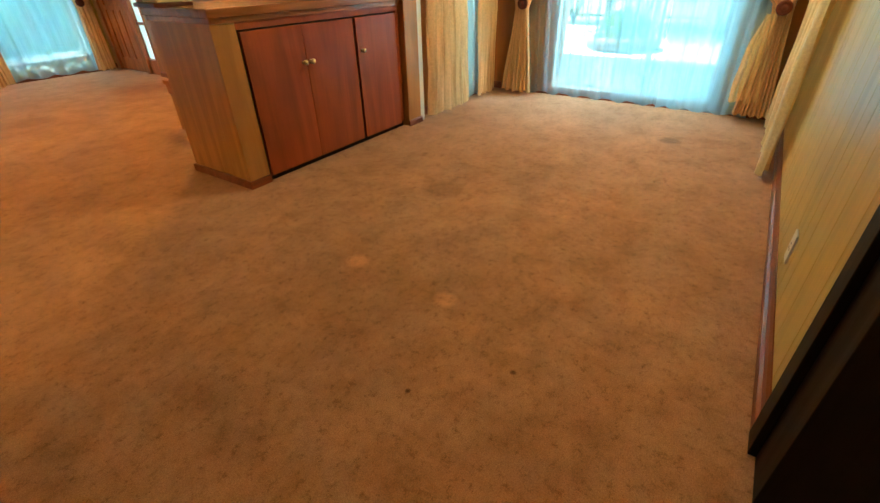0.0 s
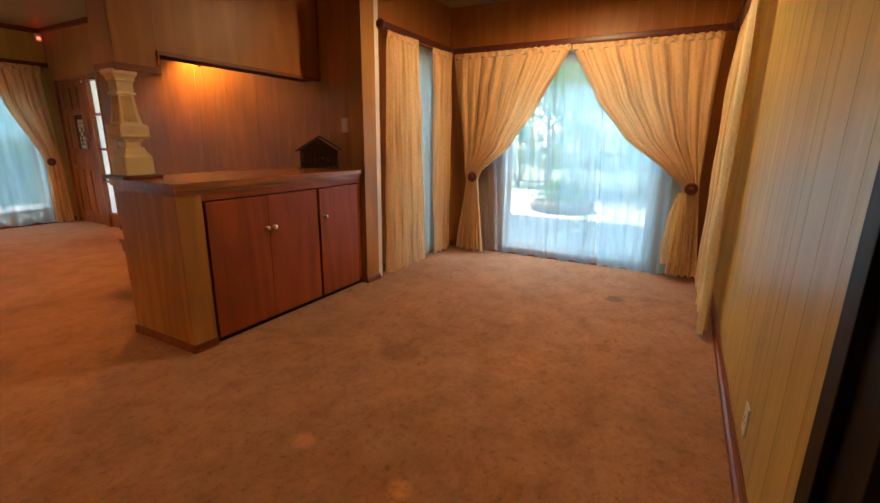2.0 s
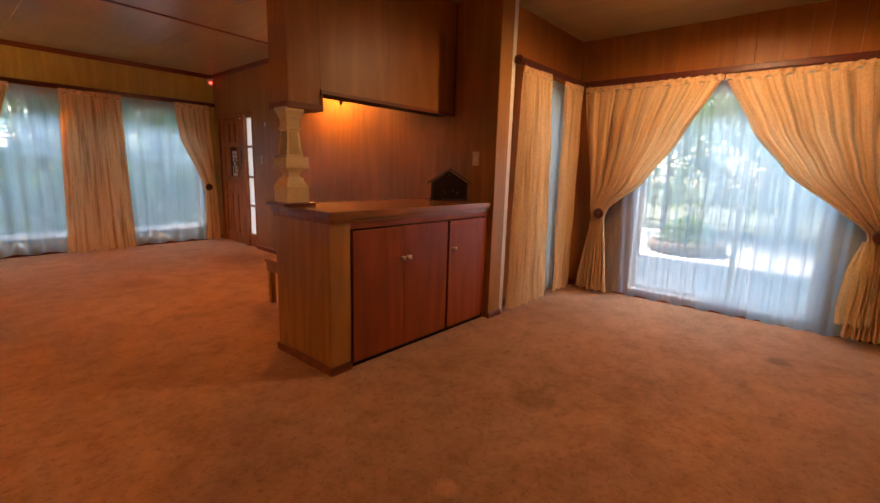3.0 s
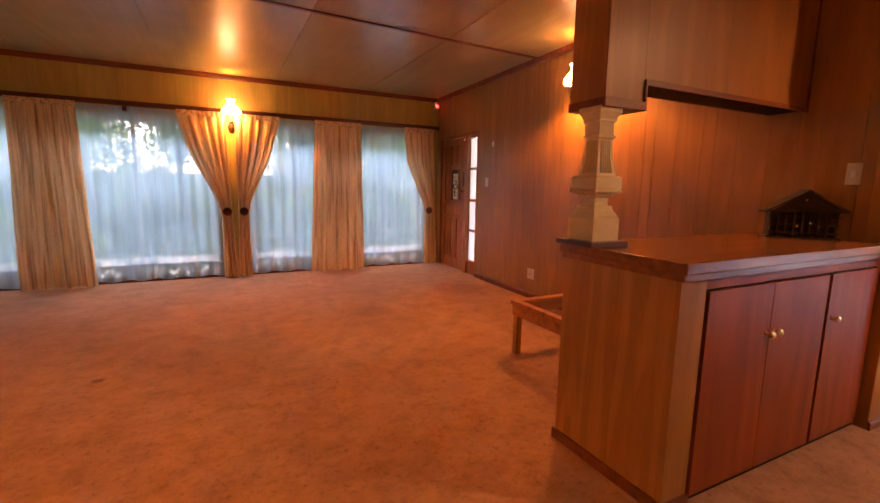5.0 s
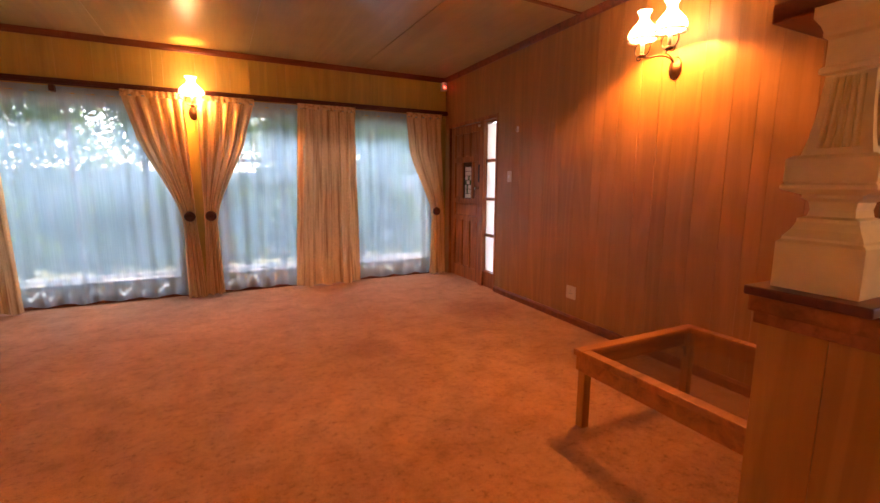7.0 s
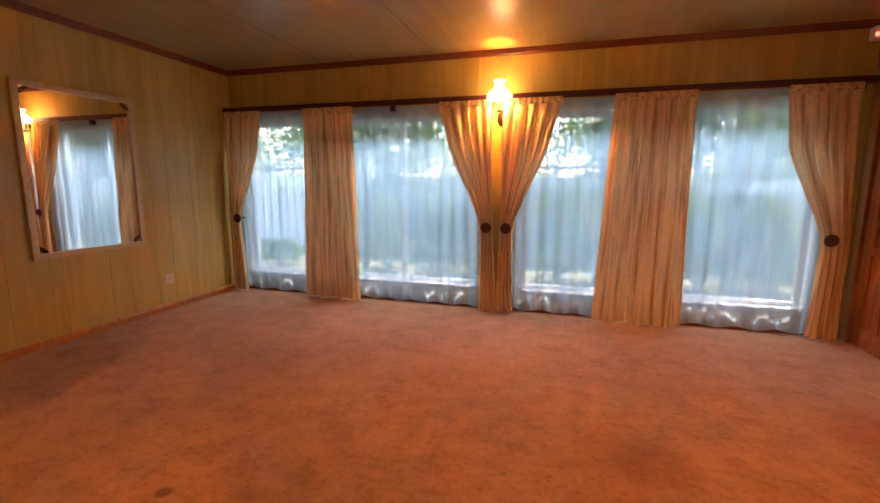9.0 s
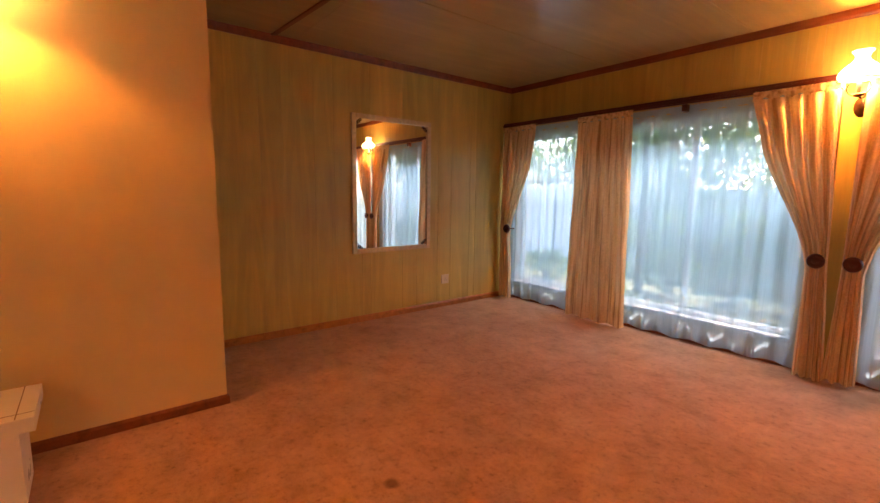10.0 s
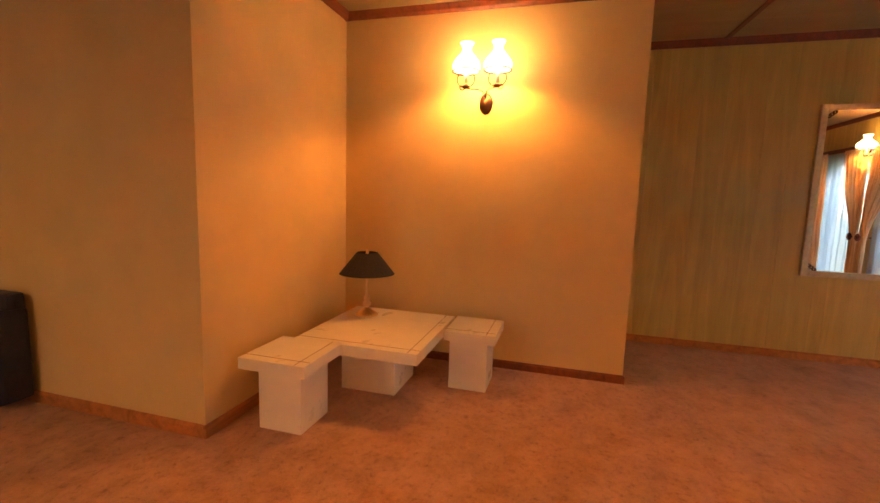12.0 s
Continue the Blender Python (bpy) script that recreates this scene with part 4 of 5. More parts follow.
# ---- bar cabinet, counter, hood, column ----
def cabinet():
    root = thing("bar_cabinet", (2.3, 2.95, 0), "built-in bar cupboard with red mahogany doors and honey-coloured ends", "cupboard")
    bm = cube(1.47, 3.068, 2.675, 3.27, 0.05, 0.955)
    part("body", bm, M_GAP, root)
    x = 2.67
    for k, w in enumerate((0.15, 0.12, 0.2, 0.14)):
        part("end_board", cube(1.452, 1.47, x + 0.0004, x + w - 0.0004, 0.05, 0.955, 0.0015), M_PINE, root)
        x += w
    for q in ((1.448, 1.60, 0.05, 0.955), (1.60, 3.068, 0.915, 0.955), (3.035, 3.068, 0.05, 0.915)):
        part("face_frame", cube(q[0], q[1], 2.652, 2.674, q[2], q[3], 0.0015), M_PINE if q[0] < 1.5 else M_MAHOG, root)
    for a, b, knob in ((1.617, 2.065, 2.035), (2.068, 2.535, 2.098), (2.562, 3.025, 2.605)):
        d = part("door", cube(a, b, 2.646, 2.666, 0.035, 0.905, 0.0015), M_MAHOG, root, "flush red mahogany door")
        part("knob", capped(bmesh.new(), [(0.012, 0), (0.007, 0.006), (0.007, 0.016), (0.017, 0.022), (0.018, 0.030), (0.010, 0.037), (0.002, 0.039)], (knob, 2.646, 0.683), 14, (0, -1, 0)), M_KNOB, d, "small pale brass knob", True)
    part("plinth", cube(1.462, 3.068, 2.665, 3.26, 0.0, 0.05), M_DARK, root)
    bm = cube(1.437, 1.452, 2.64, 3.29, 0.0, 0.052, 0.003)
    block(bm, 1.452, 1.60, 2.637, 2.652, 0.0, 0.052, 0.003)
    part("base_moulding", bm, M_TRIM, root)


cabinet()
ct = thing("counter_top", (2.25, 2.96, 0.956), "polished brown timber counter top on the bar cupboard", "counter top")
part("top_board", cube(1.433, 3.07, 2.625, 3.30, 0.985, 1.03, 0.006), M_COUNTER, ct)
part("edge_moulding", cube(1.444, 3.068, 2.64, 3.29, 0.956, 0.9845, 0.003), M_COUNTER, ct)


def square_rings(bm, rows, cx, cy):
    rings = []
    for h, z in rows:
        rings.append([bm.verts.new((cx + a * h, cy + b * h, z)) for a, b in ((-1, -1), (1, -1), (1, 1), (-1, 1))])
    for a, b in zip(rings, rings[1:]):
        for k in range(4):
            bm.faces.new((a[k], a[(k + 1) % 4], b[(k + 1) % 4], b[k]))
    bm.faces.new(rings[0][::-1])
    bm.faces.new(rings[-1])


def column():
    k_ = 0.92
    cx, cy, z0 = 1.524, 3.18, 1.031
    root = thing("column", (cx, cy, z0), "cream plaster baluster column with a fluted shaft on the bar counter", "column")
    part("base_board", cube(cx - 0.125, cx + 0.108, cy - 0.12, cy + 0.115, z0, z0 + 0.022, 0.004), M_RAIL, root, "dark timber base board")
    z = z0 + 0.0225
    bm = bmesh.new()
    rows_ = ((0.088, 0), (0.088, 0.105), (0.080, 0.112), (0.080, 0.118), (0.068, 0.135), (0.061, 0.152), (0.061, 0.160), (0.047, 0.165), (0.044, 0.180), (0.047, 0.197), (0.058, 0.205), (0.058, 0.212), (0.086, 0.222),
             (0.092, 0.226), (0.092, 0.233), (0.085, 0.238), (0.088, 0.242), (0.088, 0.290), (0.078, 0.298))
    square_rings(bm, [(k_ * w_, z + h_) for w_, h_ in rows_], cx, cy)
    part("pedestal", bm, M_CREAMPLASTER, root)
    bm = bmesh.new()
    square_rings(bm, [(k_ * w_, z + h_) for w_, h_ in ((0.067, 0.2985), (0.060, 0.33), (0.051, 0.39), (0.046, 0.465))], cx, cy)
    part("shaft", bm, M_CREAMPLASTER, root)
    for sx, sy in ((-1, 0), (1, 0), (0, -1), (0, 1)):
        for o in (-0.034, -0.017, 0.0, 0.017, 0.034):
            pts = []
            for h, zz in ((0.0575, 0.312), (0.0475, 0.385), (0.0430, 0.458)):
                k = h / 0.062
                pts.append((cx + sx * h + (o * k if sy else 0), cy + sy * h + (o * k if sx else 0), z + zz))
            part("flute", tube(bmesh.new(), pts, [0.0065, 0.0055, 0.005], 6), M_CREAMPLASTER, root, "", True)
    bm = bmesh.new()
    square_rings(bm, [(k_ * w_, z + h_) for w_, h_ in ((0.048, 0.4655), (0.057, 0.470), (0.057, 0.480), (0.049, 0.486), (0.049, 0.538), (0.057, 0.545), (0.057, 0.555), (0.062, 0.568), (0.073, 0.584), (0.073, 0.606))], cx, cy)
    part("capital", bm, M_CREAMPLASTER, root)


column()


def hood():
    root = thing("bar_hood", (2.4, 3.23, 1.77), "amber veneered box hood hanging from the ceiling over the bar", "hood")
    x0, x1, y0, y1 = 1.48, 3.135, 3.115, 3.335
    xn, zl, zh = 1.72, 1.668, 1.782
    for a, b, z in ((x0, xn, zl), (xn, 2.33, zh), (2.33, x1, zh)):
        part("front_panel", cube(a + 0.0008, b - 0.0008, y0, y0 + 0.016, z, ZC - 0.001), M_HOOD, root)
    part("end_panel", cube(x0 - 0.0005, x0 + 0.015, y0 + 0.0165, y1 - 0.0165, zl, ZC - 0.001), M_HOOD, root)
    part("back_panel", cube(x0, x1, y1 - 0.016, y1, zh, ZC - 0.001), M_HOOD, root)
    part("back_panel", cube(x0, xn, y1 - 0.016, y1, zl, zh - 0.001), M_HOOD, root)
    bm = cube(xn, x1, y0 + 0.0165, y1 - 0.0165, zh, zh + 0.012)
    block(bm, x0 + 0.016, xn, y0 + 0.0165, y1 - 0.0165, zl, zl + 0.012)
    block(bm, xn - 0.01, xn, y0 + 0.0165, y1 - 0.0165, zl + 0.012, zh)
    part("soffit", bm, M_DARK, root)
    tr = bmesh.new()
    block(tr, x0 - 0.014, xn + 0.012, y0 - 0.014, y0 - 0.0005, zl - 0.014, zl + 0.028, 0.004)
    block(tr, x0 - 0.014, x0 - 0.001, y0, y1, zl - 0.014, zl + 0.028, 0.004)
    block(tr, x0 - 0.014, xn + 0.012, y0 - 0.0005, y1, zl - 0.014, zl - 0.001, 0.003)
    block(tr, xn, xn + 0.012, y0 - 0.012, y0 - 0.0005, zl + 0.028, zh, 0.003)
    block(tr, xn, x1, y0 - 0.012, y0 - 0.0005, zh - 0.012, zh + 0.014, 0.003)
    block(tr, x1 - 0.014, x1, y0 - 0.012, y0 - 0.0005, zh + 0.014, ZC - 0.002, 0.003)
    part("edge_trim", tr, M_TRIM, root, "dark red-brown edge trim")


hood()
bm = cube(3.075, 3.255, 2.60, 2.735, 0.0, ZC, 0.006)
tagged(part("post", bm, M_PINE), "honey-coloured timber post at the end of the bar", "post", kind="structure")
bm = cube(3.257, 3.37, 2.655, 2.725, 0.0, ZC, 0.004)
tagged(part("post", bm, M_PINE), "honey-coloured timber facing beside the narrow window", "post", kind="structure")
moulding("baseboard", (3.26, 2.60), (3.07, 2.60), 0, 0.05, 0.014, M_TRIM)


def stable():
    """A small dark timber model of a barn with a gabled roof, turned a little on the counter."""
    z = 1.031
    m = Matrix.Translation((2.90, 2.95, z)) @ Matrix.Rotation(radians(-52), 4, "Z")
    root = thing("model_barn", (2.90, 2.95, z), "small dark openwork timber model barn on the bar counter", "ornament")

    def put(nm, bm, mat, label="", smooth=False):
        bmesh.ops.transform(bm, matrix=m, verts=bm.verts)
        return part(nm, bm, mat, root, label, smooth)

    w, d, h = 0.155, 0.14, 0.155
    put("base", cube(-w - 0.015, w + 0.015, -0.02, d + 0.01, 0, 0.01), M_BARN)
    put("back", cube(-w, w, d - 0.008, d, 0.0105, h), M_BARN)
    for x in (-w, w - 0.008):
        put("side", cube(x, x + 0.008, 0.009, d - 0.009, 0.0105, h), M_BARN)
    for k in range(9):
        x = -w + 0.006 + k * (2 * w - 0.012) / 8
        put("upright", cube(x - 0.006, x + 0.006, 0, 0.008, 0.0105, h), M_BARN)
    for zz in (0.03, 0.075, 0.12, 0.15):
        put("cross_bar", cube(-w - 0.006, w + 0.006, -0.006, -0.0005, zz, zz + 0.009), M_BARN)
    for s_ in (-1, 1):
        bm = cube(0, 0.225, -0.03, d + 0.02, 0, 0.009)
        bmesh.ops.transform(bm, matrix=Matrix.Translation((0, 0, 0.272)) @ Matrix.Rotation(radians(32 if s_ > 0 else 148), 4, "Y"), verts=bm.verts)
        put("roof_slope", bm, M_BARN)
    bm = bmesh.new()
    vs = [bm.verts.new(p) for p in ((-w, 0.002, h), (w, 0.002, h), (0, 0.002, 0.258), (-w, 0.01, h), (w, 0.01, h), (0, 0.01, 0.258))]
    for f in ((0, 1, 2), (5, 4, 3), (0, 3, 4, 1), (1, 4, 5, 2), (2, 5, 3, 0)):
        bm.faces.new([vs[i] for i in f])
    put("gable", bm, M_BARN)
    for dx, dz in ((-0.03, 0.07), (0.03, 0.09), (0.0, 0.22), (0.07, 0.07)):
        bm = bmesh.new()
        bmesh.ops.create_uvsphere(bm, u_segments=10, v_segments=6, radius=0.008, matrix=Matrix.Translation((dx, -0.010, dz)))
        put("stud", bm, M_CHROME, "tiny metal stud", True)


stable()


# ---- glass coffee table ----
def coffee_table():
    x0, x1, y0, y1, h = 1.925, 2.865, 3.43, 4.375, 0.43
    root = thing("coffee_table", ((x0 + x1) / 2, (y0 + y1) / 2, 0), "low honey pine coffee table with an inset dark glass top", "coffee table")
    w = 0.06
    for q in ((x0, x1, y0, y0 + w), (x0, x1, y1 - w, y1), (x0, x0 + w, y0 + w + 0.001, y1 - w - 0.001), (x1 - w, x1, y0 + w + 0.001, y1 - w - 0.001)):
        part("top_frame", cube(*q, h - 0.035, h, 0.005), M_PINEX, root)
    for q in ((x0 + 0.012, x1 - 0.012, y0 + 0.012, y0 + 0.032), (x0 + 0.012, x1 - 0.012, y1 - 0.032, y1 - 0.012), (x0 + 0.012, x0 + 0.032, y0 + 0.033, y1 - 0.033), (x1 - 0.032, x1 - 0.012, y0 + 0.033, y1 - 0.033)):
        part("apron", cube(*q, h - 0.115, h - 0.0355, 0.002), M_PINEX, root)
    part("glass_top", cube(x0 + w - 0.004, x1 - w + 0.004, y0 + w - 0.004, y1 - w + 0.004, h - 0.014, h - 0.008), M_TABLEGLASS, root, "tinted glass pane")
    for x in (x0 + 0.045, x1 - 0.045):
        for y in (y0 + 0.045, y1 - 0.045):
            part("leg", cube(x - 0.024, x + 0.024, y - 0.024, y + 0.024, 0, h - 0.036, 0.004), M_PINE, root)
            sx, sy = (1 if x < 2.4 else -1), (1 if y < 3.9 else -1)
            tub = bmesh.new()
            for k in range(3):
                r = 0.02 + 0.018 * k
                tube(tub, [(x + sx * (0.024 + r * (1 - math.cos(a))), y, h - 0.116 - r * 1.3 * (1 - math.sin(a))) for a in (math.pi / 2 * i / 5 for i in range(6))], 0.003, 5)
            part("corner_scroll", tub, M_OLDBRASS, root, "curled bronze corner bracket", True)


coffee_table()


# ---- nook: white tables and a lamp ----
def block_table(name, x0, x1, y0, y1, h, top, px0, px1, py0, py1, label, category, group):
    root = thing(name, ((x0 + x1) / 2, (y0 + y1) / 2, 0), label, category, group)
    part("top", cube(x0, x1, y0, y1, h - top, h, 0.003), M_CREAM, root)
    part("pedestal", cube(px0, px1, py0, py1, 0, h - top - 0.0005, 0.002), M_CREAM, root)
    bm = bmesh.new()
    e = 0.06
    block(bm, x1 - e - 0.004, x1 - e, y0 + 0.002, y1 - 0.002, h + 0.0004, h + 0.0012)
    block(bm, x0 + 0.002, x1 - 0.002, y1 - e - 0.004, y1 - e, h + 0.0014, h + 0.002)
    part("inlay_line", bm, M_GOLDLINE, root, "thin gold inlay line")
    return root


block_table("low_table", -2.05, -1.16, 2.56, 3.38, 0.405, 0.07, -1.80, -1.425, 2.755, 3.14, "large square cream lacquered low table on a block pedestal", "table", "")
block_table("stool", -1.18, -0.775, 2.475, 2.89, 0.405, 0.065, -1.09, -0.81, 2.58, 2.845, "square cream lacquered block stool beside the peach wall", "stool", "cream stools")
block_table("stool", -2.07, -1.655, 3.40, 3.755, 0.405, 0.065, -1.96, -1.655 - 0.02, 3.44, 3.70, "square cream lacquered block stool under the double wall lamp", "stool", "cream stools")


def table_lamp(x, y, z):
    root = thing("table_lamp", (x, y, z), "unlit brass candlestick table lamp with a black pleated shade", "table lamp")
    part("base", capped(bmesh.new(), [(0.085, 0), (0.085, 0.008), (0.07, 0.018), (0.045, 0.035), (0.02, 0.05), (0.018, 0.06)], (x, y, z), 24), M_BRASS, root, "polished round brass base", True)
    part("stem", capped(bmesh.new(), [(0.018, 0.06), (0.03, 0.075), (0.032, 0.09), (0.016, 0.105), (0.022, 0.12), (0.024, 0.135), (0.012, 0.15), (0.008, 0.17), (0.008, 0.44)], (x, y, z), 18), M_BRASS, root, "turned brass stem", True)
    bm = bmesh.new()
    n = 56
    lo = [bm.verts.new((x + (0.205 + 0.0012 * (-1) ** k) * math.cos(2 * math.pi * k / n), y + (0.205 + 0.0012 * (-1) ** k) * math.sin(2 * math.pi * k / n), z + 0.315)) for k in range(n)]
    mi = [bm.verts.new((x + (0.078 + 0.0008 * (-1) ** k) * math.cos(2 * math.pi * k / n), y + (0.078 + 0.0008 * (-1) ** k) * math.sin(2 * math.pi * k / n), z + 0.475)) for k in range(n)]
    for k in range(n):
        bm.faces.new((lo[k], lo[(k + 1) % n], mi[(k + 1) % n], mi[k]))
    part("shade", bm, M_SHADEDARK, root, "black pleated fabric shade")
    part("finial", capped(bmesh.new(), [(0.05, 0.44), (0.05, 0.445), (0.008, 0.447), (0.012, 0.485), (0.004, 0.50)], (x, y, z), 12), M_BRASS, root, "", True)


table_lamp(-1.84, 2.74, 0.4055)

# dark seat beside the passage wall
root = thing("armchair", (-0.47, 0.75, 0), "dark navy vinyl low armchair standing against the peach wall", "armchair")
part("seat", cube(-0.595, -0.36, 0.30, 1.02, 0.06, 0.40, 0.03), M_NAVY, root)
part("backrest", cube(-0.605, -0.50, 0.26, 1.16, 0.40, 0.69, 0.035), M_NAVY, root)
part("armrest", cube(-0.605, -0.42, 1.021, 1.17, 0.05, 0.60, 0.03), M_NAVY, root)
part("armrest", cube(-0.605, -0.42, 0.15, 0.298, 0.05, 0.60, 0.03), M_NAVY, root)
for y in (0.3, 1.0):
    for x in (-0.58, -0.40):
        part("foot", capped(bmesh.new(), [(0.016, 0), (0.022, 0.058)], (x, y, 0.0), 10), M_DARK, root)


# ---- mirror ----
def mirror():
    x = XC + 0.0095
    y0, y1, z0, z1 = 6.10, 7.09, 0.735, 2.155
    root = thing("wall_mirror", (x, (y0 + y1) / 2, z0), "tall wall mirror in a pale gilt frame on oak panelling", "mirror")
    w = 0.05
    for q in ((y0, y0 + w, z0, z1), (y1 - w, y1, z0, z1), (y0 + w + 0.001, y1 - w - 0.001, z0, z0 + w), (y0 + w + 0.001, y1 - w - 0.001, z1 - w, z1)):
        part("frame", cube(x, x + 0.028, *q, 0.006), M_GILT, root, "pale gilt moulding")
    part("glass", cube(x + 0.004, x + 0.010, y0 + w - 0.002, y1 - w + 0.002, z0 + w - 0.002, z1 - w + 0.002), M_MIRROR, root, "silvered glass")
    for cy, sy in ((y0 + w, 1), (y1 - w, -1)):
        for cz, sz in ((z0 + w, 1), (z1 - w, -1)):
            bm = bmesh.new()
            for k in range(3):
                tube(bm, [(x + 0.016, cy + sy * (0.012 + 0.02 * k + 0.012 * math.cos(a)), cz + sz * (0.012 + 0.02 * (2 - k) * 0.8 + 0.012 * math.sin(a))) for a in (2 * math.pi * i / 10 for i in range(11))], 0.004, 5)
            part("corner_ornament", bm, M_OLDBRASS, root, "small scrolled corner ornament", True)


M_GILT = plain("pale_gilt", (0.58, 0.45, 0.24), 0.35, 0.35, 0.15, 30)
mirror()


# ---- sockets, switches and small fittings ----
def plate(name, m, w, h, label, category, rocker=True, mat=M_PLASTIC):
    root = thing(name, m.translation, label, category, category + "s")
    bm = cube(-w / 2, w / 2, 0, 0.008, -h / 2, h / 2, 0.002)
    bmesh.ops.transform(bm, matrix=m, verts=bm.verts)
    part("plate", bm, mat, root)
    if rocker:
        bm = cube(-0.010, 0.010, 0.008, 0.013, -0.018, 0.018, 0.002)
    else:
        bm = bmesh.new()
        for dx, dz in ((-0.012, -0.01), (0.012, -0.01), (0, 0.012)):
            block(bm, dx - 0.004, dx + 0.004, 0.0079, 0.0088, dz - 0.004, dz + 0.004)
    bmesh.ops.transform(bm, matrix=m, verts=bm.verts)
    part("rocker" if rocker else "socket_holes", bm, M_WPLASTIC if rocker else M_BLACKMETAL, root)


onb = lambda y, z: mat_b @ Matrix.Translation((b_at(y), 0.0095, z))
plate("light_switch", onb(6.79, 1.365), 0.075, 0.12, "ivory plastic light switch on teak wall near the door", "switch")
plate("power_socket", onb(5.73, 0.29), 0.12, 0.12, "ivory plastic power socket low on the teak wall", "socket", False)
plate("light_switch", onb(2.84, 1.40), 0.07, 0.12, "ivory plastic light switch on the wall above the bar", "switch")
onc = lambda y, z: along((XC, 8.42), (XC, 4.5))[1] @ Matrix.Translation((8.42 - y, 0.0095, z))
plate("power_socket", onc(7.34, 0.335), 0.11, 0.11, "pale plastic power socket on oak panelling near the mirror", "socket", False)
plate("power_socket", Matrix.Translation((1.88, YE + 0.0095, 0.255)), 0.075, 0.12, "ivory plastic power socket low on the dining wall", "socket", False, M_WPLASTIC)
h = onb(6.66, 1.86)
root = thing("wall_hook", h.translation, "small white key hook on the teak wall", "hook")
part("hook_plate", cube(h.translation.x - 0.007, h.translation.x, h.translation.y - 0.018, h.translation.y + 0.018, 1.83, 1.89, 0.003), M_WPLASTIC, root)
part("hook", tube(bmesh.new(), [(h.translation.x - 0.007, h.translation.y, 1.845), (h.translation.x - 0.035, h.translation.y, 1.84), (h.translation.x - 0.04, h.translation.y, 1.865)], 0.005), M_CHROME, root, "", True)
root = thing("motion_sensor", (3.19, 8.36, 2.60), "white motion sensor with a red light under the ceiling", "motion sensor")
part("housing", cube(3.145, 3.215, 8.33, 8.405, 2.545, 2.655, 0.012), M_WPLASTIC, root)
part("lens", cube(3.155, 3.19, 8.324, 8.3295, 2.575, 2.60, 0.0), M_RED_LED, root, "red light")


# ---- outside ----
def garden_tree(x, y, h, spread, seed, mat, leaves=9500, trunk=0.07, low=1.2):
    rnd = random.Random(seed)
    root = thing("tree", (x, y, -0.15), "leafy green garden tree seen through the window", "tree", "garden trees")
    bm = bmesh.new()
    top = Vector((x, y, -0.15 + h * 0.62))
    tube(bm, [(x, y, -0.3), (x + 0.05, y, h * 0.2), (x - 0.05, y + 0.05, h * 0.4), top], [trunk, trunk * 0.8, trunk * 0.6, trunk * 0.35], 8)
    tips = []
    for k in range(11):
        a = rnd.uniform(0, 6.28)
        st = Vector((x, y, rnd.uniform(0.22, 0.55) * h))
        en = st + Vector((math.cos(a) * spread * rnd.uniform(0.5, 0.95), math.sin(a) * spread * rnd.uniform(0.5, 0.95), rnd.uniform(0.05, 0.38) * h))
        tube(bm, [st, (st + en) / 2 + Vector((0, 0, 0.1)), en], [trunk * 0.4, trunk * 0.25, 0.012], 6)
        tips += [en, (st + en) / 2 + Vector((0, 0, 0.15))]
    part("trunk", bm, M_BARK, root, "", True)
    verts, faces = [], []
    for k in range(leaves):
        c = rnd.choice(tips)
        p = c + Vector((rnd.gauss(0, spread * 0.24), rnd.gauss(0, spread * 0.24), rnd.gauss(0, spread * 0.22)))
        p.z = max(p.z, low)
        s = rnd.uniform(0.03, 0.075)
        e = Euler((rnd.uniform(-1.2, 1.2), rnd.uniform(-1.2, 1.2), rnd.uniform(0, 6.28))).to_matrix()
        n = len(verts)
        verts += [p + e @ Vector(q) * s for q in ((-1.1, 0, 0), (0, -0.5, 0.1), (1.1, 0, 0), (0, 0.5, 0.1))]
        faces.append((n, n + 1, n + 2, n + 3))
    me = bpy.data.meshes.new("mesh")
    me.from_pydata([tuple(v - Vector((x, y, -0.15))) for v in verts], [], faces)
    me.materials.append(mat)
    ob = new("crown", me)
    ob.parent = root
    return root


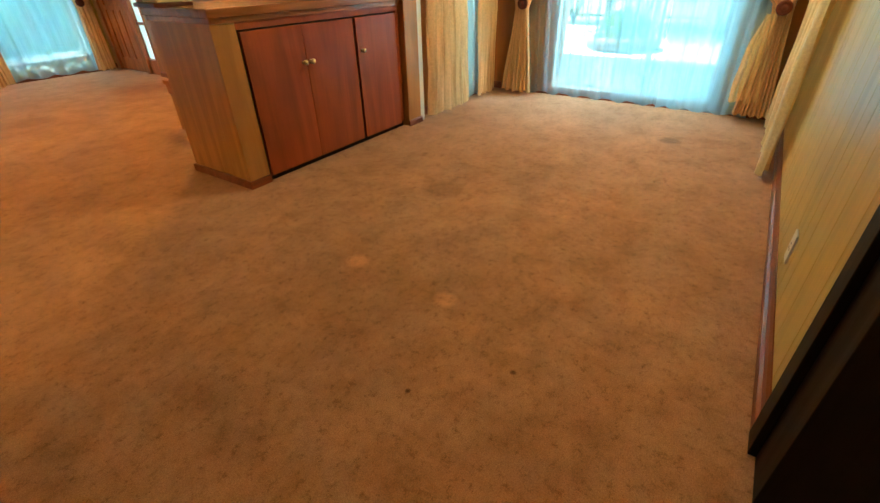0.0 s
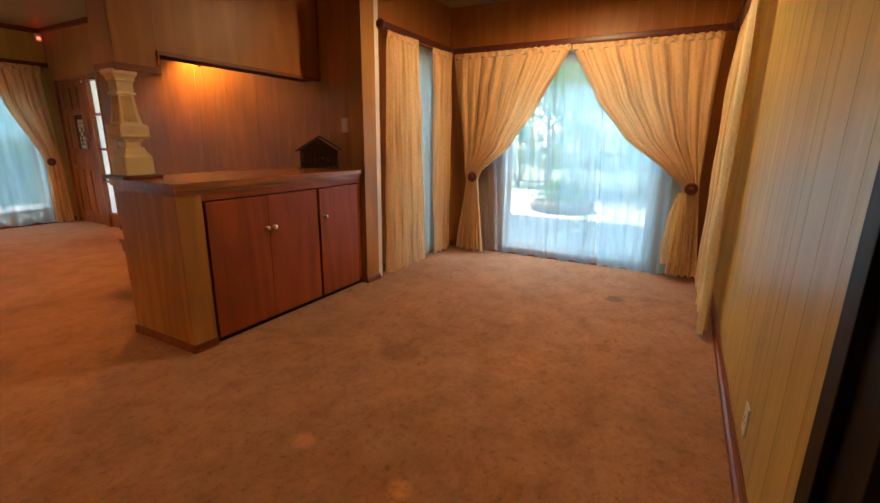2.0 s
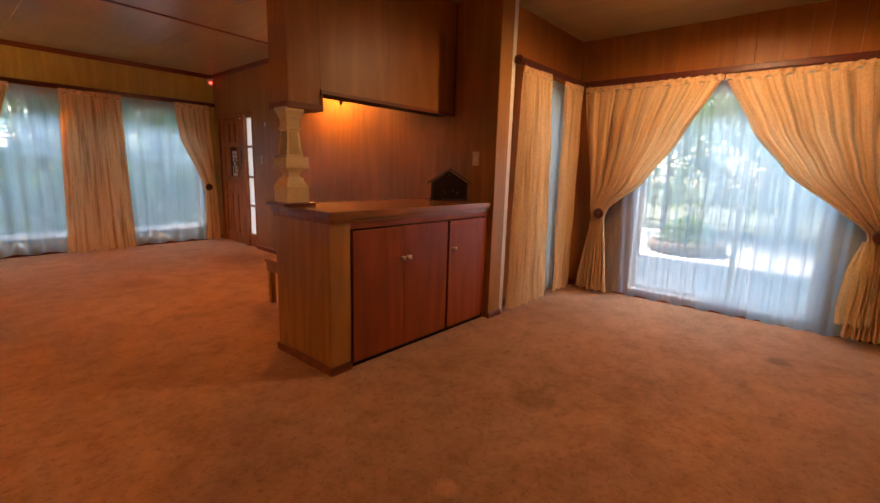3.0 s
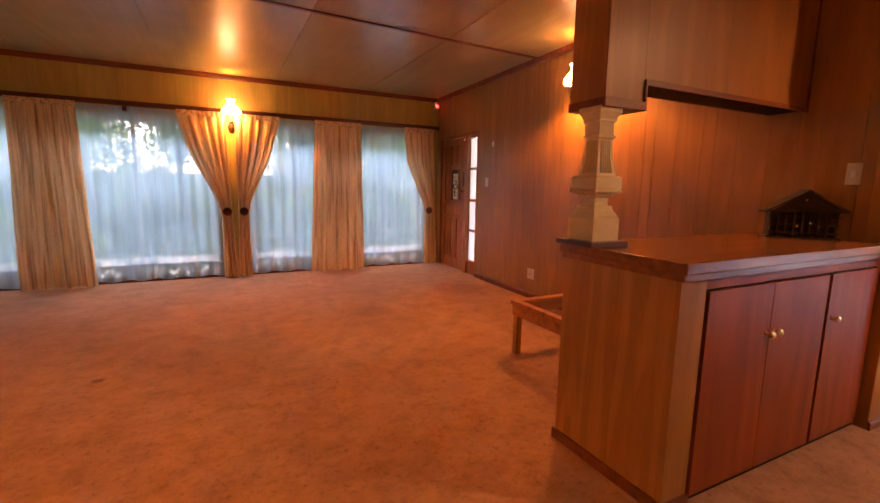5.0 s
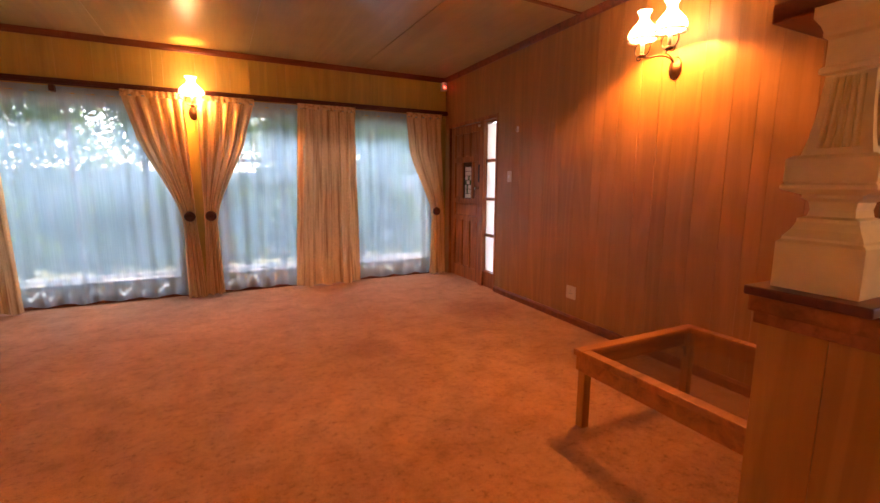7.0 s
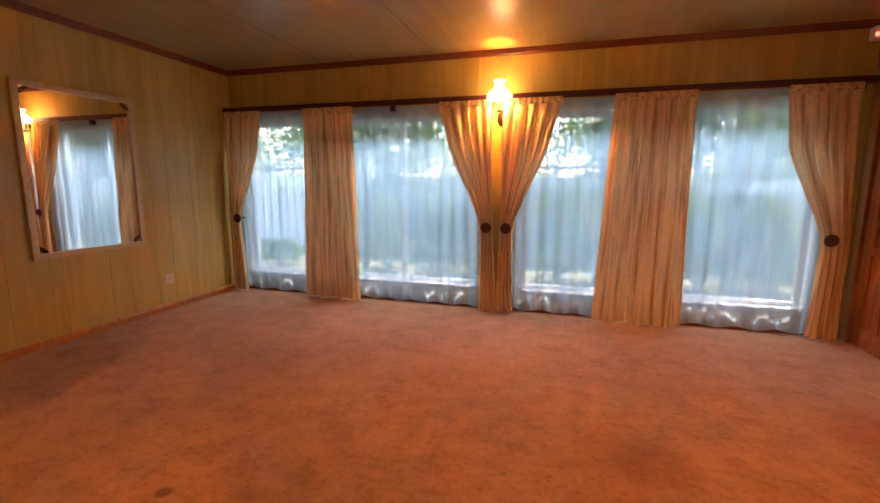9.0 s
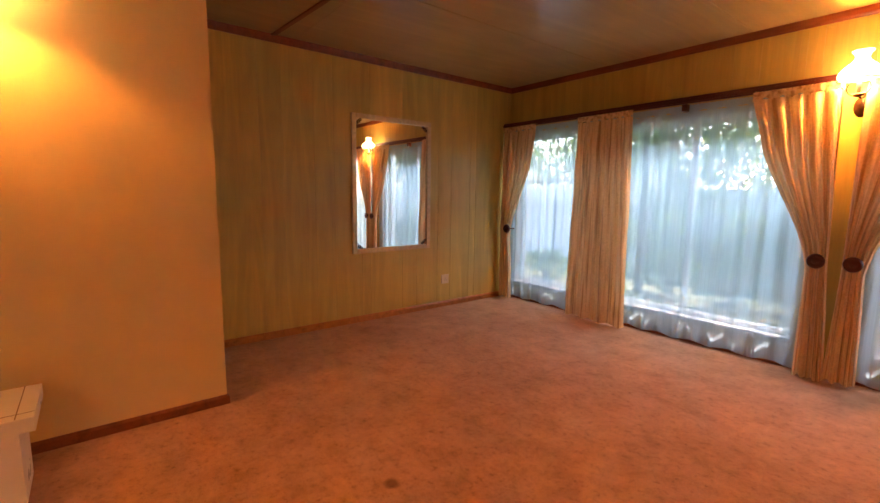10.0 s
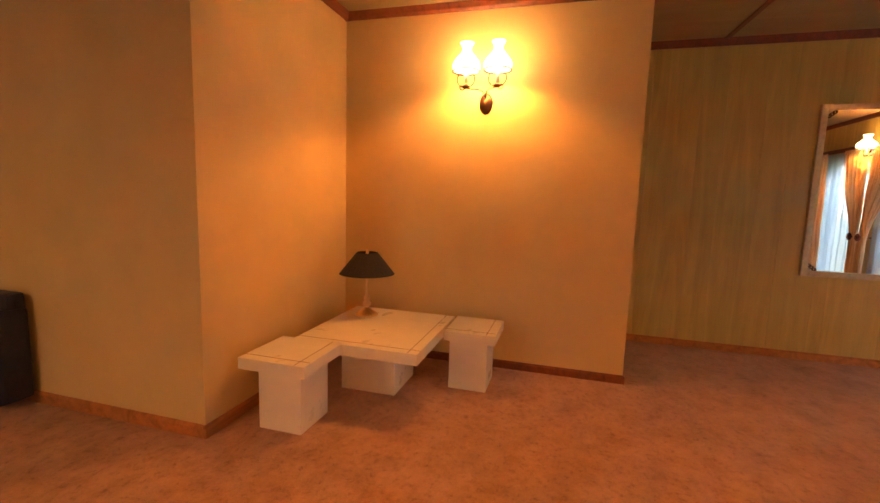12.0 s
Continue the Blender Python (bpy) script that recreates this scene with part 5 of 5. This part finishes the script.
def shrub(x, y, w, h, seed, mat, leaves=1500):
    rnd = random.Random(seed)
    root = thing("shrub", (x, y, -0.15), "dense green garden shrub along a boundary wall", "shrub", "garden shrubs")
    bm = bmesh.new()
    for k in range(6):
        a = k * 1.05
        tube(bm, [(x, y, -0.2), (x + 0.3 * w * math.cos(a), y + 0.3 * w * math.sin(a), h * 0.7)], [0.025, 0.008], 5)
    part("stems", bm, M_BARK, root)
    verts, faces = [], []
    for k in range(leaves):
        a, b_ = rnd.uniform(0, 6.28), rnd.uniform(-0.6, 1.5)
        rr = rnd.uniform(0.55, 1.0) * (1 + 0.2 * math.sin(3 * a + seed))
        p = Vector((w * 0.5 * rr * math.cos(a) * math.cos(b_), w * 0.5 * rr * math.sin(a) * math.cos(b_), h * 0.5 + h * 0.5 * rr * math.sin(b_)))
        p.z = max(0.02, p.z)
        s = rnd.uniform(0.03, 0.06)
        e = Euler((rnd.uniform(-1.2, 1.2), rnd.uniform(-1.2, 1.2), rnd.uniform(0, 6.28))).to_matrix()
        n = len(verts)
        verts += [tuple(p + e @ Vector(q) * s) for q in ((-1.1, 0, 0), (0, -0.5, 0.1), (1.1, 0, 0), (0, 0.5, 0.1))]
        faces.append((n, n + 1, n + 2, n + 3))
    me = bpy.data.meshes.new("mesh")
    me.from_pydata(verts, [], faces)
    me.materials.append(mat)
    ob = new("foliage", me)
    ob.parent = root


bm = bmesh.new()
for q in ((-80, 80, 8.62, 90), (-80, -3.55, -60, 8.62), (5.05, 80, -60, 8.62), (-3.55, 5.05, -60, -3.4)):
    v = [bm.verts.new((q[i], q[j], -0.16)) for i, j in ((0, 2), (1, 2), (1, 3), (0, 3))]
    bm.faces.new(v)
tagged(part("ground", bm, M_GROUND), kind="structure")
tagged(part("pavement", cube(-8.0, 5.05, 8.64, 9.9, -0.17, -0.12), M_PAVE), kind="structure")
tagged(part("pavement_bay", cube(5.06, 13.0, -6.0, 8.0, -0.17, -0.11), M_PAVE), kind="structure")
bw = thing("boundary_wall", (0, 13.2, -0.15), "grey-blue painted garden boundary wall with piers", "garden wall")
part("wall_body", cube(-9, 9, 13.1, 13.3, -0.2, 1.5), M_GARDENWALL, bw)
for k in range(8):
    part("pier", cube(-8.9 + k * 2.5, -8.55 + k * 2.5, 13.02, 13.38, -0.2, 1.62, 0.01), M_GARDENWALL, bw)
for n, (x, y, hh, sp, mt) in enumerate(((-2.7, 10.9, 4.9, 1.5, M_LEAF2), (-0.7, 11.3, 4.6, 1.5, M_LEAF), (1.3, 11.0, 5.2, 1.5, M_LEAF), (3.2, 11.2, 5.2, 1.5, M_LEAF2), (12.6, 3.6, 4.8, 1.7, M_LEAF2), (12.2, 0.9, 4.6, 1.7, M_LEAF), (13.0, -1.6, 4.6, 1.6, M_LEAF2))):
    garden_tree(x, y, hh, sp, 50 + n, mt, low=1.5 if n in (2, 3) else 1.2)
for n in range(8):
    shrub(-4.0 + n * 1.15, 12.5, 1.2, 1.25, 80 + n, (M_LEAF, M_LEAF2)[n % 2])
for n in range(9):
    shrub(-4.2 + n * 0.98, 10.5 + 0.2 * (n % 3), 0.9, 0.5 + 0.08 * (n % 4), 160 + n, (M_LEAF2, M_LEAF)[n % 2], 700)
for n in range(9):
    shrub(-9.8 + n * 1.8, 14.2, 2.3, 3.1, 120 + n, (M_LEAF2, M_LEAF)[n % 2], 4500)
for n in range(5):
    shrub(14.2, -2.6 + n * 1.9, 2.2, 2.2, 140 + n, (M_LEAF, M_LEAF2)[n % 2], 4000)
fence = thing("garden_fence", (13.1, 0, -0.15), "black steel palisade garden fence", "fence")
for k in range(40):
    part("fence_bar", tube(bmesh.new(), [(13.1, -3 + k * 0.2, -0.15), (13.1, -3 + k * 0.2, 1.5)], 0.012, 5), M_BLACKMETAL, fence)
for z in (0.1, 1.3):
    part("fence_rail", cube(13.08, 13.12, -3.1, 5.0, z, z + 0.04), M_BLACKMETAL, fence)
# raised round planter on the sunlit paving
pl = thing("planter", (9.3, 2.35, -0.11), "low round dark stone planter with small shrubs on paving", "planter")
bm = bmesh.new()
capped(bm, [(0.62, 0.0), (0.66, 0.10), (0.64, 0.20), (0.55, 0.21), (0.54, 0.16)], (9.3, 2.35, -0.11), 28)
part("rim", bm, M_STONE, pl, "", True)
rnd = random.Random(9)
bm = bmesh.new()
for k in range(420):
    a, q, u = rnd.uniform(0, 6.28), rnd.uniform(0, 0.5), rnd.uniform(0.05, 0.55)
    p = Vector((9.3 + q * math.cos(a), 2.35 + q * math.sin(a), 0.05 + u * (1 - q)))
    e = Euler((rnd.uniform(-1, 1), rnd.uniform(-1, 1), a)).to_matrix()
    bm.faces.new([bm.verts.new(p + e @ Vector(w_)) for w_ in ((-0.08, 0, 0), (0, -0.025, 0.01), (0.08, 0, 0), (0, 0.025, 0.01))])
part("foliage", bm, M_LEAF, pl)
# roof with wide eaves over the whole house, and a covered patio before the bay
tagged(part("patio_roof", cube(5.76, 8.9, -5.0, 8.4, 2.80, 2.92), M_WHITE), kind="structure")
for y in (-4.0, 5.6):
    tagged(part("post", cube(8.6, 8.72, y, y + 0.12, -0.11, 2.80, 0.006), M_WHITE), "white painted patio post", "post", kind="structure")
# out of view; eaves made wide to keep sun off the north windows
bm = cube(-4.4, 5.75, -4.0, 9.95, 2.93, 3.05)
tagged(part("roof", bm, M_ROOF), kind="structure")
